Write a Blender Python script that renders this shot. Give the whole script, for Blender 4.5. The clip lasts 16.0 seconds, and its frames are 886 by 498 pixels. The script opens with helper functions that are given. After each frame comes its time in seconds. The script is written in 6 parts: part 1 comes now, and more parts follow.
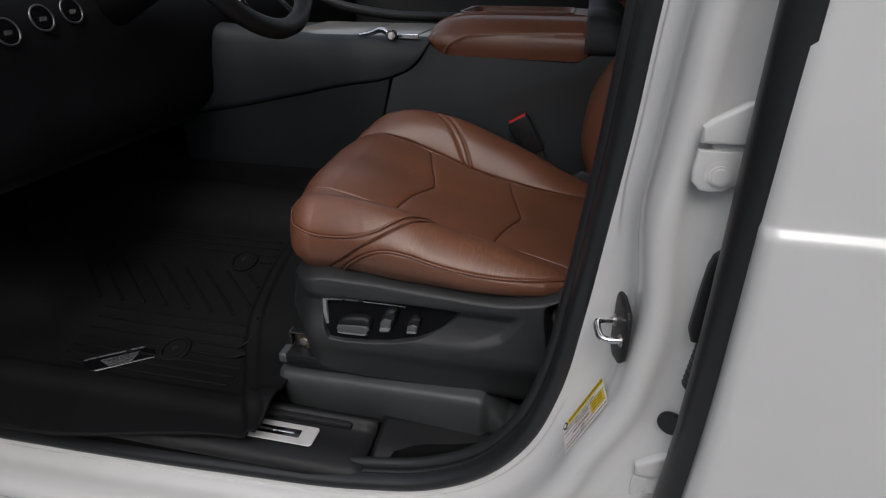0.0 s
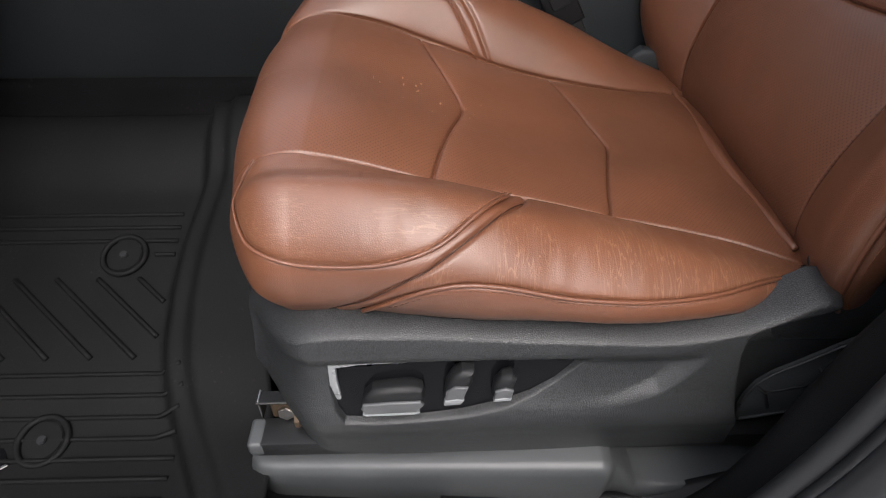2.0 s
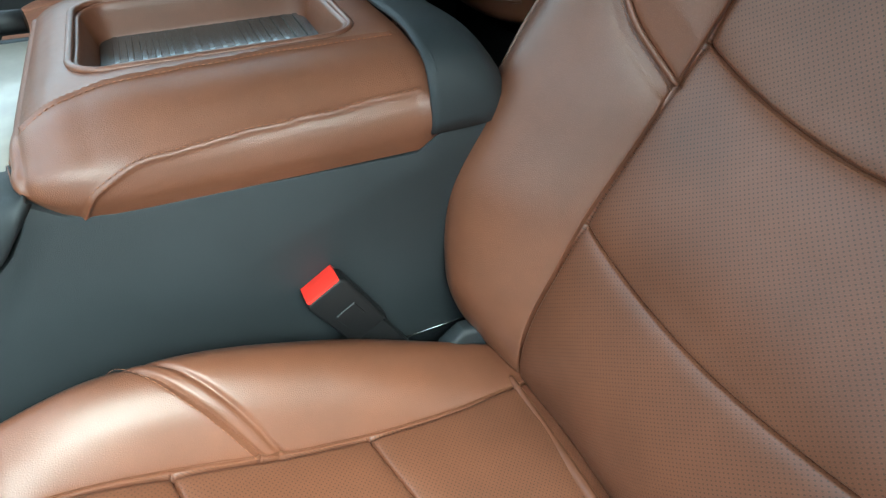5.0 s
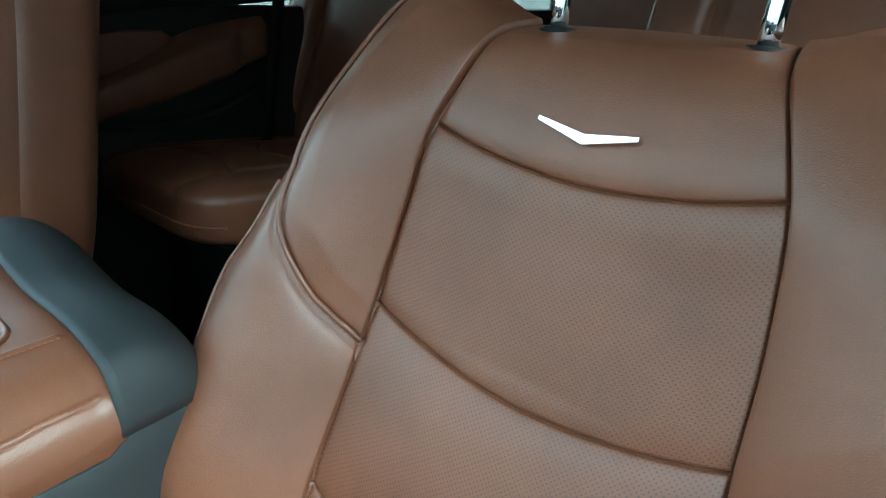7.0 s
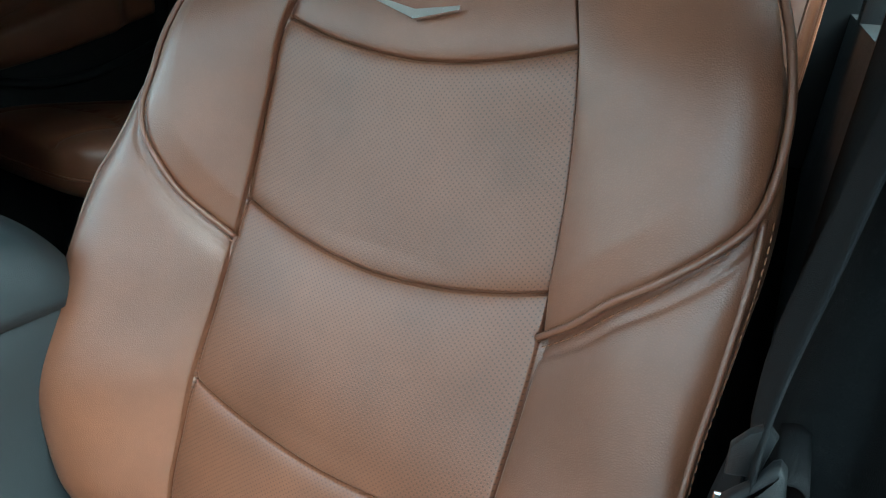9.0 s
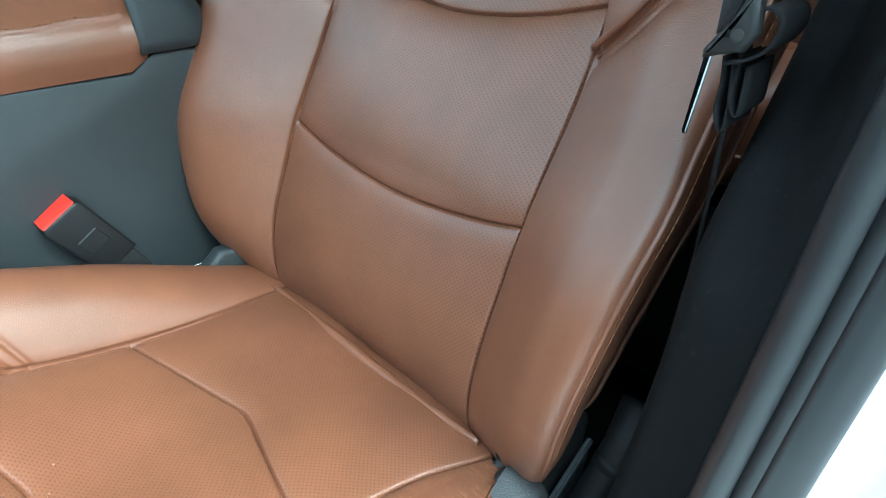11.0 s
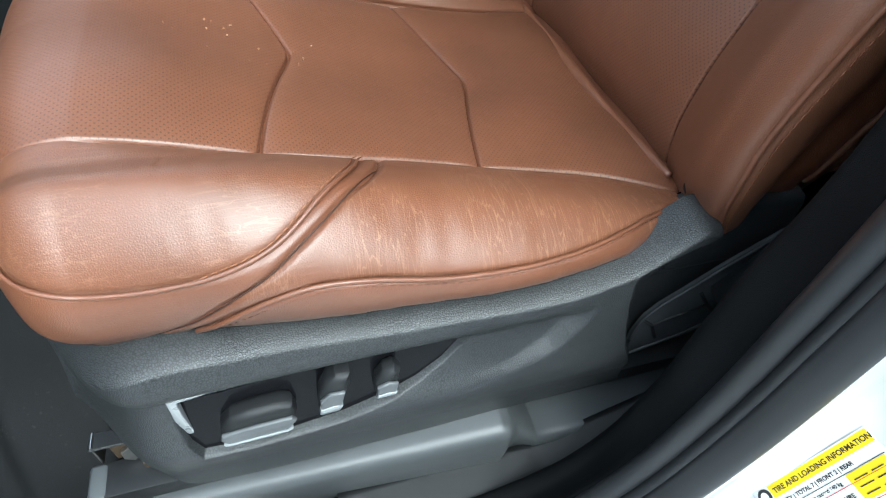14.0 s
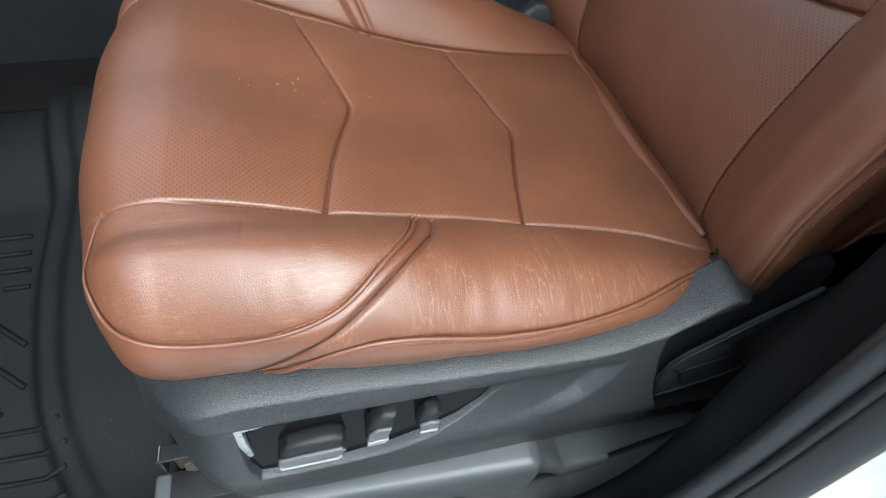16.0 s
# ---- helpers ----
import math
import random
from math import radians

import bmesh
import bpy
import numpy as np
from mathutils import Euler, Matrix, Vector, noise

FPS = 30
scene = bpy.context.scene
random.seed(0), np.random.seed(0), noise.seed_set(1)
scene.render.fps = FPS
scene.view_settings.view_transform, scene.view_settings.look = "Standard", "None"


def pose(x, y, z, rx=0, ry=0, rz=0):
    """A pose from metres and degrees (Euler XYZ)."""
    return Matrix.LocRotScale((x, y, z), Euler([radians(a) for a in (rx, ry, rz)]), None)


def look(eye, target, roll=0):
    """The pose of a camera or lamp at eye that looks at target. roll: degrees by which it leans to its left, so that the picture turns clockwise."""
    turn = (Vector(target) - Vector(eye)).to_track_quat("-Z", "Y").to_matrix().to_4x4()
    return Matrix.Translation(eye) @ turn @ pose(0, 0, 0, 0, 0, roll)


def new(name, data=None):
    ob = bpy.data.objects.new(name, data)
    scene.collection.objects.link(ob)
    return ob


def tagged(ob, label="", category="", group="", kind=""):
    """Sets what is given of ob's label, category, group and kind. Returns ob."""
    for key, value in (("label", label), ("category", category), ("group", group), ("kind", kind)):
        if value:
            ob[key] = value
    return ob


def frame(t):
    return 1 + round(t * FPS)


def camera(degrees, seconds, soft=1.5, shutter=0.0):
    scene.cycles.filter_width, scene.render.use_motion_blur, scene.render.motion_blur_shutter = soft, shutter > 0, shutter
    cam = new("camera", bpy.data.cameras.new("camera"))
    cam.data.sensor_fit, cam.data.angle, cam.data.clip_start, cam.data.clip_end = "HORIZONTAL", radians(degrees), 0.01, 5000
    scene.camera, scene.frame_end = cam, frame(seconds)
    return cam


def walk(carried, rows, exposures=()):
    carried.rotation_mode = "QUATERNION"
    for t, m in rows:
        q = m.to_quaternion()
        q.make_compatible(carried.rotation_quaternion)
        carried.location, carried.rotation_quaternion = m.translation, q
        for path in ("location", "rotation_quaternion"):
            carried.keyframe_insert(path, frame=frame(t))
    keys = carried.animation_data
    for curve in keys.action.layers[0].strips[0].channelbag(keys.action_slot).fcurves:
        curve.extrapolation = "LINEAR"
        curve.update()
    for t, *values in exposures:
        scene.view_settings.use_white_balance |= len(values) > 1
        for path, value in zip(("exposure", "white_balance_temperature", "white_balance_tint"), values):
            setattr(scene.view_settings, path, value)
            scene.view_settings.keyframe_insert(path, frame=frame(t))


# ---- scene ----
cam = camera(74.6, 16.0, soft=1.15)
PATH = [
    (0, (-0.047, -0.922, 1.327), (-0.449, 0.825, 0.438), -0.0),
    (0.5, (-0.128, -0.83, 1.298), (-0.378, 0.901, 0.327), 0.3),
    (1, (-0.166, -0.705, 1.265), (-0.3, 0.991, 0.214), 0.2),
    (1.5, (-0.217, -0.624, 1.242), (-0.28, 0.967, 0.032), -0.3),
    (2, (-0.31, -0.524, 1.245), (-0.267, 0.998, -0.052), 0.2),
    (2.5, (-0.326, -0.433, 1.258), (-0.236, 1.037, -0.096), -0.2),
    (3, (-0.325, -0.304, 1.288), (-0.189, 1.11, -0.121), 0.6),
    (3.5, (-0.312, -0.233, 1.308), (-0.185, 1.203, -0.078), -0.1),
    (4, (-0.292, -0.201, 1.312), (-0.049, 1.219, -0.075), -0.0),
    (4.5, (-0.275, -0.172, 1.367), (0.175, 1.206, -0.01), 0.6),
    (5, (-0.23, -0.145, 1.419), (0.434, 1.225, 0.122), 1.0),
    (5.2, (-0.209, -0.135, 1.437), (0.535, 1.22, 0.168), 1.0),
    (7.5, (-0.173, -0.159, 1.509), (1.367, 0.869, 0.754), 3.0),
    (8.2, (-0.185, -0.202, 1.502), (1.4, 0.742, 0.732), 2.7),
    (10.3, (-0.224, -0.277, 1.359), (1.197, 0.656, 0.306), 1.7),
    (10.5, (-0.241, -0.289, 1.371), (1.148, 0.669, 0.297), 1.6),
    (11, (-0.26, -0.343, 1.333), (0.968, 0.785, 0.229), 2.4),
    (11.5, (-0.28, -0.412, 1.293), (0.72, 0.898, 0.16), 2.9),
    (12, (-0.293, -0.443, 1.26), (0.508, 0.908, 0.022), 3.2),
    (12.5, (-0.305, -0.45, 1.233), (0.336, 0.904, -0.092), 3.7),
    (13, (-0.299, -0.454, 1.215), (0.222, 0.88, -0.182), 3.6),
    (13.5, (-0.29, -0.449, 1.218), (0.176, 0.85, -0.229), 3.6),
    (14, (-0.288, -0.447, 1.219), (0.154, 0.842, -0.245), 3.7),
    (14.5, (-0.289, -0.447, 1.222), (0.12, 0.845, -0.249), 3.4),
    (15, (-0.294, -0.446, 1.225), (0.1, 0.842, -0.253), 3.5),
    (15.5, (-0.292, -0.443, 1.246), (0.083, 0.842, -0.24), 3.5),
    (16, (-0.302, -0.432, 1.275), (0.047, 0.857, -0.214), 3.6),
]
EXPOSURE = [(0.0, -2.13, 6500, 11), (0.5, -1.83, 6500, 11), (1.0, -1.36, 6700, 12), (1.5, -0.86, 6750, 12), (2.0, -0.71, 6650, 12), (3.0, -0.53, 6120, 1), (4.0, -0.13, 5550, -13), (5.0, 0.47, 5650, -15), (7.5, 0.92, 5200, -24), (8.2, 0.97, 5200, -24), (10.5, 0.84, 5220, -18), (11.0, 0.85, 5200, -18), (12.0, 0.74, 5250, -14), (13.0, 0.22, 5420, -11), (14.0, -0.08, 5700, -5), (15.0, -0.13, 5750, -4), (16.0, -0.23, 5850, -1)]
SKY, SUN = 0.85, 2.2
walk(cam, [(t, look(eye, target, roll)) for t, eye, target, roll in PATH], EXPOSURE)

# ---- daylight of a bright overcast yard, and the camera's exposure ----
world = bpy.data.worlds.new("sky")
scene.world = world
world.use_nodes = True
wn, wl = world.node_tree.nodes, world.node_tree.links
sky = wn.new("ShaderNodeTexSky")
sky.sky_type = "NISHITA"
sky.sun_disc = False
sky.sun_elevation, sky.sun_rotation = radians(51), radians(174)
sky.air_density, sky.dust_density, sky.ozone_density = 1.0, 3.0, 1.0
grey = wn.new("ShaderNodeHueSaturation")
grey.inputs["Saturation"].default_value = 0.42
wl.new(sky.outputs[0], grey.inputs["Color"])
wl.new(grey.outputs[0], wn["Background"].inputs[0])
wn["Background"].inputs[1].default_value = SKY
sun = new("sun", bpy.data.lights.new("sun", "SUN"))
sun.data.energy, sun.data.angle, sun.data.color = SUN, radians(48), (1.0, 0.98, 0.96)
sun.matrix_world = look((0.10, -0.95, 1.18), (0, 0, 0))

# ---- materials ----
def shader(name):
    m = bpy.data.materials.new(name)
    m.use_nodes = True
    return m, m.node_tree.nodes, m.node_tree.links, m.node_tree.nodes["Principled BSDF"]


def mapped(n, l, scale=(1, 1, 1), uv=False):
    c = n.new("ShaderNodeTexCoord")
    m = n.new("ShaderNodeMapping")
    m.inputs["Scale"].default_value = scale
    l.new(c.outputs["UV" if uv else "Object"], m.inputs[0])
    return m.outputs[0]


def noise_node(n, l, where, scale, detail=4.0, rough=0.55):
    t = n.new("ShaderNodeTexNoise")
    t.inputs["Scale"].default_value, t.inputs["Detail"].default_value, t.inputs["Roughness"].default_value = scale, detail, rough
    l.new(where, t.inputs["Vector"])
    return t.outputs[0]


def cells(n, l, where, scale, feature="DISTANCE_TO_EDGE"):
    t = n.new("ShaderNodeTexVoronoi")
    t.feature = feature
    t.inputs["Scale"].default_value = scale
    l.new(where, t.inputs["Vector"])
    return t.outputs[0]


def ramp(n, l, what, stops):
    r = n.new("ShaderNodeValToRGB")
    while len(r.color_ramp.elements) < len(stops):
        r.color_ramp.elements.new(0.5)
    for e, (at, col) in zip(r.color_ramp.elements, stops):
        e.position = at
        e.color = (*col, 1) if len(col) == 3 else col
    l.new(what, r.inputs[0])
    return r.outputs[0]


def calc(n, l, op, a, b=None, clamp=False):
    m = n.new("ShaderNodeMath")
    m.operation, m.use_clamp = op, clamp
    for k, v in enumerate((a, b)):
        if v is None:
            continue
        if isinstance(v, (int, float)):
            m.inputs[k].default_value = v
        else:
            l.new(v, m.inputs[k])
    return m.outputs[0]


def blend(n, l, fac, a, b, mode="MIX"):
    m = n.new("ShaderNodeMix")
    m.data_type, m.blend_type = "RGBA", mode
    for k, v in ((0, fac), (6, a), (7, b)):
        if isinstance(v, (int, float)):
            m.inputs[k].default_value = v
        elif isinstance(v, tuple):
            m.inputs[k].default_value = (*v, 1)
        else:
            l.new(v, m.inputs[k])
    return m.outputs[2]


def bump(n, l, height, strength, distance, under=None):
    b = n.new("ShaderNodeBump")
    b.inputs["Strength"].default_value, b.inputs["Distance"].default_value = strength, distance
    l.new(height, b.inputs["Height"])
    if under is not None:
        l.new(under, b.inputs["Normal"])
    return b.outputs[0]


def leather(name, base, perforated=False, creased="", rough=0.42):
    m, n, l, s = shader(name)
    ob = mapped(n, l)
    big, fine = noise_node(n, l, ob, 9.0), noise_node(n, l, ob, 85.0)
    dark = tuple(c * 0.79 for c in base)
    light = tuple(min(1, c * 1.18) for c in base)
    col = ramp(n, l, big, [(0.32, dark), (0.52, base), (0.72, light)])
    col = blend(n, l, calc(n, l, "MULTIPLY", fine, 0.30), col, dark)
    grain = calc(n, l, "MULTIPLY", cells(n, l, ob, 620.0), 2.6, True)            # pebbles 1.6 mm wide between fine creases
    col = blend(n, l, calc(n, l, "MULTIPLY", calc(n, l, "SUBTRACT", 1.0, grain, True), 0.20), col, tuple(c * 0.45 for c in base))
    under = bump(n, l, grain, 0.34, 0.00035)
    wrinkle = noise_node(n, l, mapped(n, l, (1, 0.6, 1)), 42.0, 6.0, 0.62)
    under = bump(n, l, wrinkle, 0.08, 0.004, under)
    r = calc(n, l, "ADD", calc(n, l, "MULTIPLY", fine, 0.16), rough - 0.08)
    if creased:                                     # fine pale creases: fans across the sat-on side, or long lines round the front
        fans = {"across": (((0.25, 0.5, 0.35), (430, 24, 28), 43.2), ((-0.2, 0.9, -0.25), (340, 26, 34), 46.1), ((0.5, -0.3, 0.9), (280, 32, 34), 50.4)),
                "along": (((0.10, -0.30, 0.12), (18, 350, 350), 43.2), ((-0.15, -0.55, -0.20), (22, 290, 320), 46.1), ((0.3, 0.2, 0.4), (28, 240, 220), 54.7))}[creased]
        spot = calc(n, l, "MULTIPLY", calc(n, l, "SUBTRACT", noise_node(n, l, ob, 13.0, 2.0), 0.39, True), 5.5, True)
        lines = None
        for turned, scale, thin in fans:
            c = n.new("ShaderNodeTexCoord")
            turn = n.new("ShaderNodeMapping")
            turn.inputs["Rotation"].default_value, turn.inputs["Scale"].default_value = turned, scale
            l.new(c.outputs["Object"], turn.inputs[0])
            wavy = noise_node(n, l, turn.outputs[0], 1.0, 0.0, 0.4)
            ridge = calc(n, l, "SUBTRACT", 1.0, calc(n, l, "MULTIPLY", calc(n, l, "ABSOLUTE", calc(n, l, "SUBTRACT", wavy, 0.5)), thin, True), True)
            lines = ridge if lines is None else calc(n, l, "MAXIMUM", lines, ridge)
        mask = calc(n, l, "MULTIPLY", lines, spot)
        col = blend(n, l, calc(n, l, "MULTIPLY", mask, 0.50 if creased == "across" else 0.30), col, (0.37, 0.20, 0.115))
        under = bump(n, l, calc(n, l, "MULTIPLY", lines, calc(n, l, "ADD", calc(n, l, "MULTIPLY", spot, 0.8), 0.2)), -0.30, 0.0005, under)
    if perforated:                                  # rows of small holes, staggered
        uv = n.new("ShaderNodeSeparateXYZ")
        l.new(mapped(n, l, uv=True), uv.inputs[0])
        k = 2 * math.pi / 0.0044
        u1 = calc(n, l, "SINE", calc(n, l, "MULTIPLY", uv.outputs[0], k))
        v1 = calc(n, l, "SINE", calc(n, l, "MULTIPLY", uv.outputs[1], k))
        hole = calc(n, l, "MULTIPLY", calc(n, l, "SUBTRACT", calc(n, l, "MULTIPLY", u1, v1), 0.52, True), 4.0, True)
        col = blend(n, l, calc(n, l, "MULTIPLY", hole, 0.56), col, tuple(c * 0.10 for c in base))
        under = bump(n, l, hole, -0.5, 0.0010, under)
    l.new(col, s.inputs["Base Color"])
    l.new(r, s.inputs["Roughness"])
    l.new(under, s.inputs["Normal"])
    s.inputs["Specular IOR Level"].default_value = 0.50
    s.inputs["Coat Weight"].default_value, s.inputs["Coat Roughness"].default_value = 0.56, 0.38
    return m


def grained(name, base, rough=0.5, size=420.0, relief=0.25, vary=0.2, dirt=None, gloss=0.5, crease=0.0):
    """Moulded plastic or rubber with a pebbled grain."""
    m, n, l, s = shader(name)
    ob = mapped(n, l)
    big = noise_node(n, l, ob, 7.0)
    col = ramp(n, l, big, [(0.3, tuple(c * (1 - vary) for c in base)), (0.7, tuple(c * (1 + vary) for c in base))])
    s.inputs["Specular IOR Level"].default_value = gloss
    if dirt:
        spots = calc(n, l, "MULTIPLY", calc(n, l, "SUBTRACT", noise_node(n, l, ob, 240.0, 2.0), 0.62, True), 3.0, True)
        smear = calc(n, l, "SUBTRACT", noise_node(n, l, ob, 14.0, 6.0), 0.45, True)
        col = blend(n, l, calc(n, l, "MULTIPLY", calc(n, l, "MULTIPLY", spots, smear), 3.0, True), col, dirt)
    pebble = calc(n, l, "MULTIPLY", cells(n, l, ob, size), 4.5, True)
    if crease:                                      # fine creases between the pebbles, darkened by shade put into the colour
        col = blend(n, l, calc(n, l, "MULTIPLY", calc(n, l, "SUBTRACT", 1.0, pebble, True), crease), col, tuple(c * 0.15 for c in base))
    l.new(col, s.inputs["Base Color"])
    l.new(calc(n, l, "ADD", calc(n, l, "MULTIPLY", big, 0.14), rough - 0.07), s.inputs["Roughness"])
    l.new(bump(n, l, pebble, relief, 0.0006), s.inputs["Normal"])
    return m


def plain(name, base, rough=0.4, metal=0.0, coat=0.0, vary=0.08, scale=14.0):
    m, n, l, s = shader(name)
    ob = mapped(n, l)
    big = noise_node(n, l, ob, scale)
    col = ramp(n, l, big, [(0.3, tuple(c * (1 - vary) for c in base)), (0.7, tuple(min(1, c * (1 + vary)) for c in base))])
    l.new(col, s.inputs["Base Color"])
    l.new(calc(n, l, "ADD", calc(n, l, "MULTIPLY", noise_node(n, l, ob, scale * 6), 0.08), max(rough - 0.04, 0.02)), s.inputs["Roughness"])
    s.inputs["Metallic"].default_value = metal
    s.inputs["Coat Weight"].default_value = coat
    return m


BROWN = (0.186, 0.070, 0.035)
LEATHER = leather("brown_leather", BROWN)
WORN = leather("worn_brown_leather", BROWN, creased="across", rough=0.42)
WORN_FRONT = leather("worn_front_leather", BROWN, creased="along", rough=0.42)
PERF = leather("perforated_leather", BROWN, perforated=True, rough=0.44)
SEAMLINE = plain("dark_seam", (0.040, 0.016, 0.009), 0.7)
THREAD = plain("brown_thread", (0.30, 0.13, 0.070), 0.7)
DARK_THREAD = plain("dark_brown_thread", (0.085, 0.034, 0.018), 0.75)
REAR_LEATHER = leather("rear_leather", BROWN)
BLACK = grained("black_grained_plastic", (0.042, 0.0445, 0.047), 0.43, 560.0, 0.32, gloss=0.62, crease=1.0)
SATIN_BLACK = grained("satin_black_plastic", (0.012, 0.0125, 0.0135), 0.44, 1100.0, 0.25, gloss=0.38)
SLATE = grained("slate_console_plastic", (0.024, 0.029, 0.032), 0.52, 1000.0, 0.3)
RUBBER = grained("black_rubber", (0.007, 0.0073, 0.0077), 0.60, 900.0, 0.16, dirt=(0.10, 0.09, 0.08), gloss=0.12)
TRIM = grained("matt_trim_plastic", (0.009, 0.0095, 0.010), 0.72, 900.0, 0.3, dirt=(0.09, 0.085, 0.08), gloss=0.06)
SEAL = plain("seal_rubber", (0.018, 0.019, 0.021), 0.38)
CARPET = grained("black_carpet", (0.009, 0.009, 0.010), 0.95, 1100.0, 0.9, dirt=(0.14, 0.11, 0.09), gloss=0.06)
PANEL_DARK = grained("dark_console_panel", (0.013, 0.015, 0.0165), 0.58, 1000.0, 0.3, gloss=0.22)
DASH = grained("dark_dash_skin", (0.010, 0.010, 0.011), 0.6, 900.0, 0.3, gloss=0.2)
PANEL_BLACK = plain("smooth_black_panel", (0.005, 0.005, 0.006), 0.14)
PANEL_BLACK.node_tree.nodes["Principled BSDF"].inputs["Specular IOR Level"].default_value = 0.20
COVER = grained("grey_cover_plastic", (0.066, 0.070, 0.073), 0.36, 1100.0, 0.15)
GLOSS = plain("piano_black", (0.006, 0.006, 0.007), 0.06, coat=0.6)
DULL = plain("dull_chrome_ring", (0.22, 0.22, 0.23), 0.3, metal=0.9)
SILVER = plain("satin_silver", (0.62, 0.63, 0.65), 0.26, metal=0.9)
SWITCH_SILVER = plain("silver_paint", (0.30, 0.31, 0.32), 0.28, metal=0.35)
SWITCH_GREY = plain("satin_grey_switch", (0.085, 0.088, 0.092), 0.38)
CHROME = plain("chrome", (0.82, 0.83, 0.84), 0.06, metal=1.0)
STEEL = plain("zinc_steel", (0.55, 0.53, 0.50), 0.30, metal=1.0, vary=0.2, scale=60.0)
RUST = plain("rusty_bolt", (0.085, 0.058, 0.036), 0.6, metal=0.5, vary=0.5, scale=220.0)
BRIGHT = plain("brushed_bright_plate", (0.70, 0.69, 0.67), 0.45, metal=0.35, scale=40.0)
WHITE = plain("white_car_paint", (0.66, 0.66, 0.65), 0.30, coat=0.9, vary=0.02)
RED = plain("red_plastic", (0.72, 0.030, 0.020), 0.35)
WEBBING = grained("belt_webbing", (0.012, 0.012, 0.013), 0.8, 1200.0, 0.6, gloss=0.15)
WOOD = plain("dark_wood_trim", (0.16, 0.13, 0.10), 0.25, coat=0.5, vary=0.35, scale=22.0)
GREYWOOD = plain("grey_wood_trim", (0.30, 0.285, 0.25), 0.32, coat=0.3, vary=0.16, scale=26.0)
PAPER = plain("label_white", (0.80, 0.80, 0.78), 0.45, vary=0.02)
YELLOW = plain("label_yellow", (0.80, 0.58, 0.01), 0.45, vary=0.03)
INK = plain("ink", (0.02, 0.02, 0.02), 0.6)
def tinted(name, colour):
    m, n, l, s = shader(name)
    ob = mapped(n, l)
    l.new(ramp(n, l, noise_node(n, l, ob, 6.0), [(0.3, tuple(c * 0.9 for c in colour)), (0.7, colour)]), s.inputs["Base Color"])
    s.inputs["Transmission Weight"].default_value, s.inputs["Roughness"].default_value = 1.0, 0.02
    return m


REDINK = plain("red_ink", (0.55, 0.02, 0.03), 0.6)
HEADLINER = grained("headliner_cloth", (0.50, 0.47, 0.43), 0.9, 900.0, 0.3)
ADDED_WALL = plain("grey_wall_paint", (0.48, 0.48, 0.47), 0.7, vary=0.06, scale=2.0)
CONCRETE = grained("concrete_floor", (0.48, 0.48, 0.47), 0.7, 60.0, 0.1)
# ---- smooth curves and surfaces ----
def spl(points, x):
    """A smooth curve y(x) through a few (x, y) points, flat outside them."""
    p = np.array(points, float)
    X, Y = p[:, 0], p[:, 1]
    m = np.gradient(Y, X)
    x = np.clip(np.asarray(x, float), X[0], X[-1])
    k = np.clip(np.searchsorted(X, x) - 1, 0, len(X) - 2)
    h = X[k + 1] - X[k]
    s = (x - X[k]) / h
    return ((1 + 2 * s) * (1 - s) ** 2 * Y[k] + s * (1 - s) ** 2 * h * m[k]
            + s * s * (3 - 2 * s) * Y[k + 1] + s * s * (s - 1) * h * m[k + 1])


def smooth(t):
    t = np.clip(t, 0, 1)
    return t * t * (3 - 2 * t)


def rows_spl(keys, K, a, crease=3, level=False):
    """For every row of K, the curve through (keys, K[row]) at the places a: smooth, but for a crease at one key."""
    out = np.empty((K.shape[0], len(a)))
    for lo, hi, pick in ((0, crease + 1, a <= keys[crease]), (crease, len(keys), a > keys[crease])):
        kk, M, b = np.array(keys[lo:hi], float), K[:, lo:hi], a[pick]
        m = np.gradient(M, kk, axis=1)
        if level and lo == 0:
            m[:, 0] = 0                                     # level at the middle
        k = np.clip(np.searchsorted(kk, b) - 1, 0, len(kk) - 2)
        h = kk[k + 1] - kk[k]
        s = (b - kk[k]) / h
        out[:, pick] = ((1 + 2 * s) * (1 - s) ** 2 * M[:, k] + s * (1 - s) ** 2 * h * m[:, k]
                        + s * s * (3 - 2 * s) * M[:, k + 1] + s * s * (s - 1) * h * m[:, k + 1])
    return out


def path_spl(points, n):
    """n points on a smooth 3D (or 2D) line through a few."""
    p = np.array(points, float)
    d = np.r_[0, np.cumsum(np.linalg.norm(np.diff(p, axis=0), axis=1))]
    t = np.linspace(0, d[-1], n)
    return np.stack([spl(np.c_[d, p[:, i]], t) for i in range(p.shape[1])], 1)


def near(verts, line):
    """The distance of each vertex from a line of points."""
    best = np.full(len(verts), 9.0)
    for a, b in zip(line[:-1], line[1:]):
        ab = b - a
        s = np.clip(((verts - a) @ ab) / max(ab @ ab, 1e-12), 0, 1)
        best = np.minimum(best, np.linalg.norm(verts - a - s[:, None] * ab, axis=1))
    return best


# ---- the driver's seat: shapes of cushion and backrest ----
MID = 0.008                                        # the seat's middle, across the car
A_KEYS = (0, 0.2, 0.34, 0.42, 0.52, 0.66, 0.82, 0.92, 1.0)


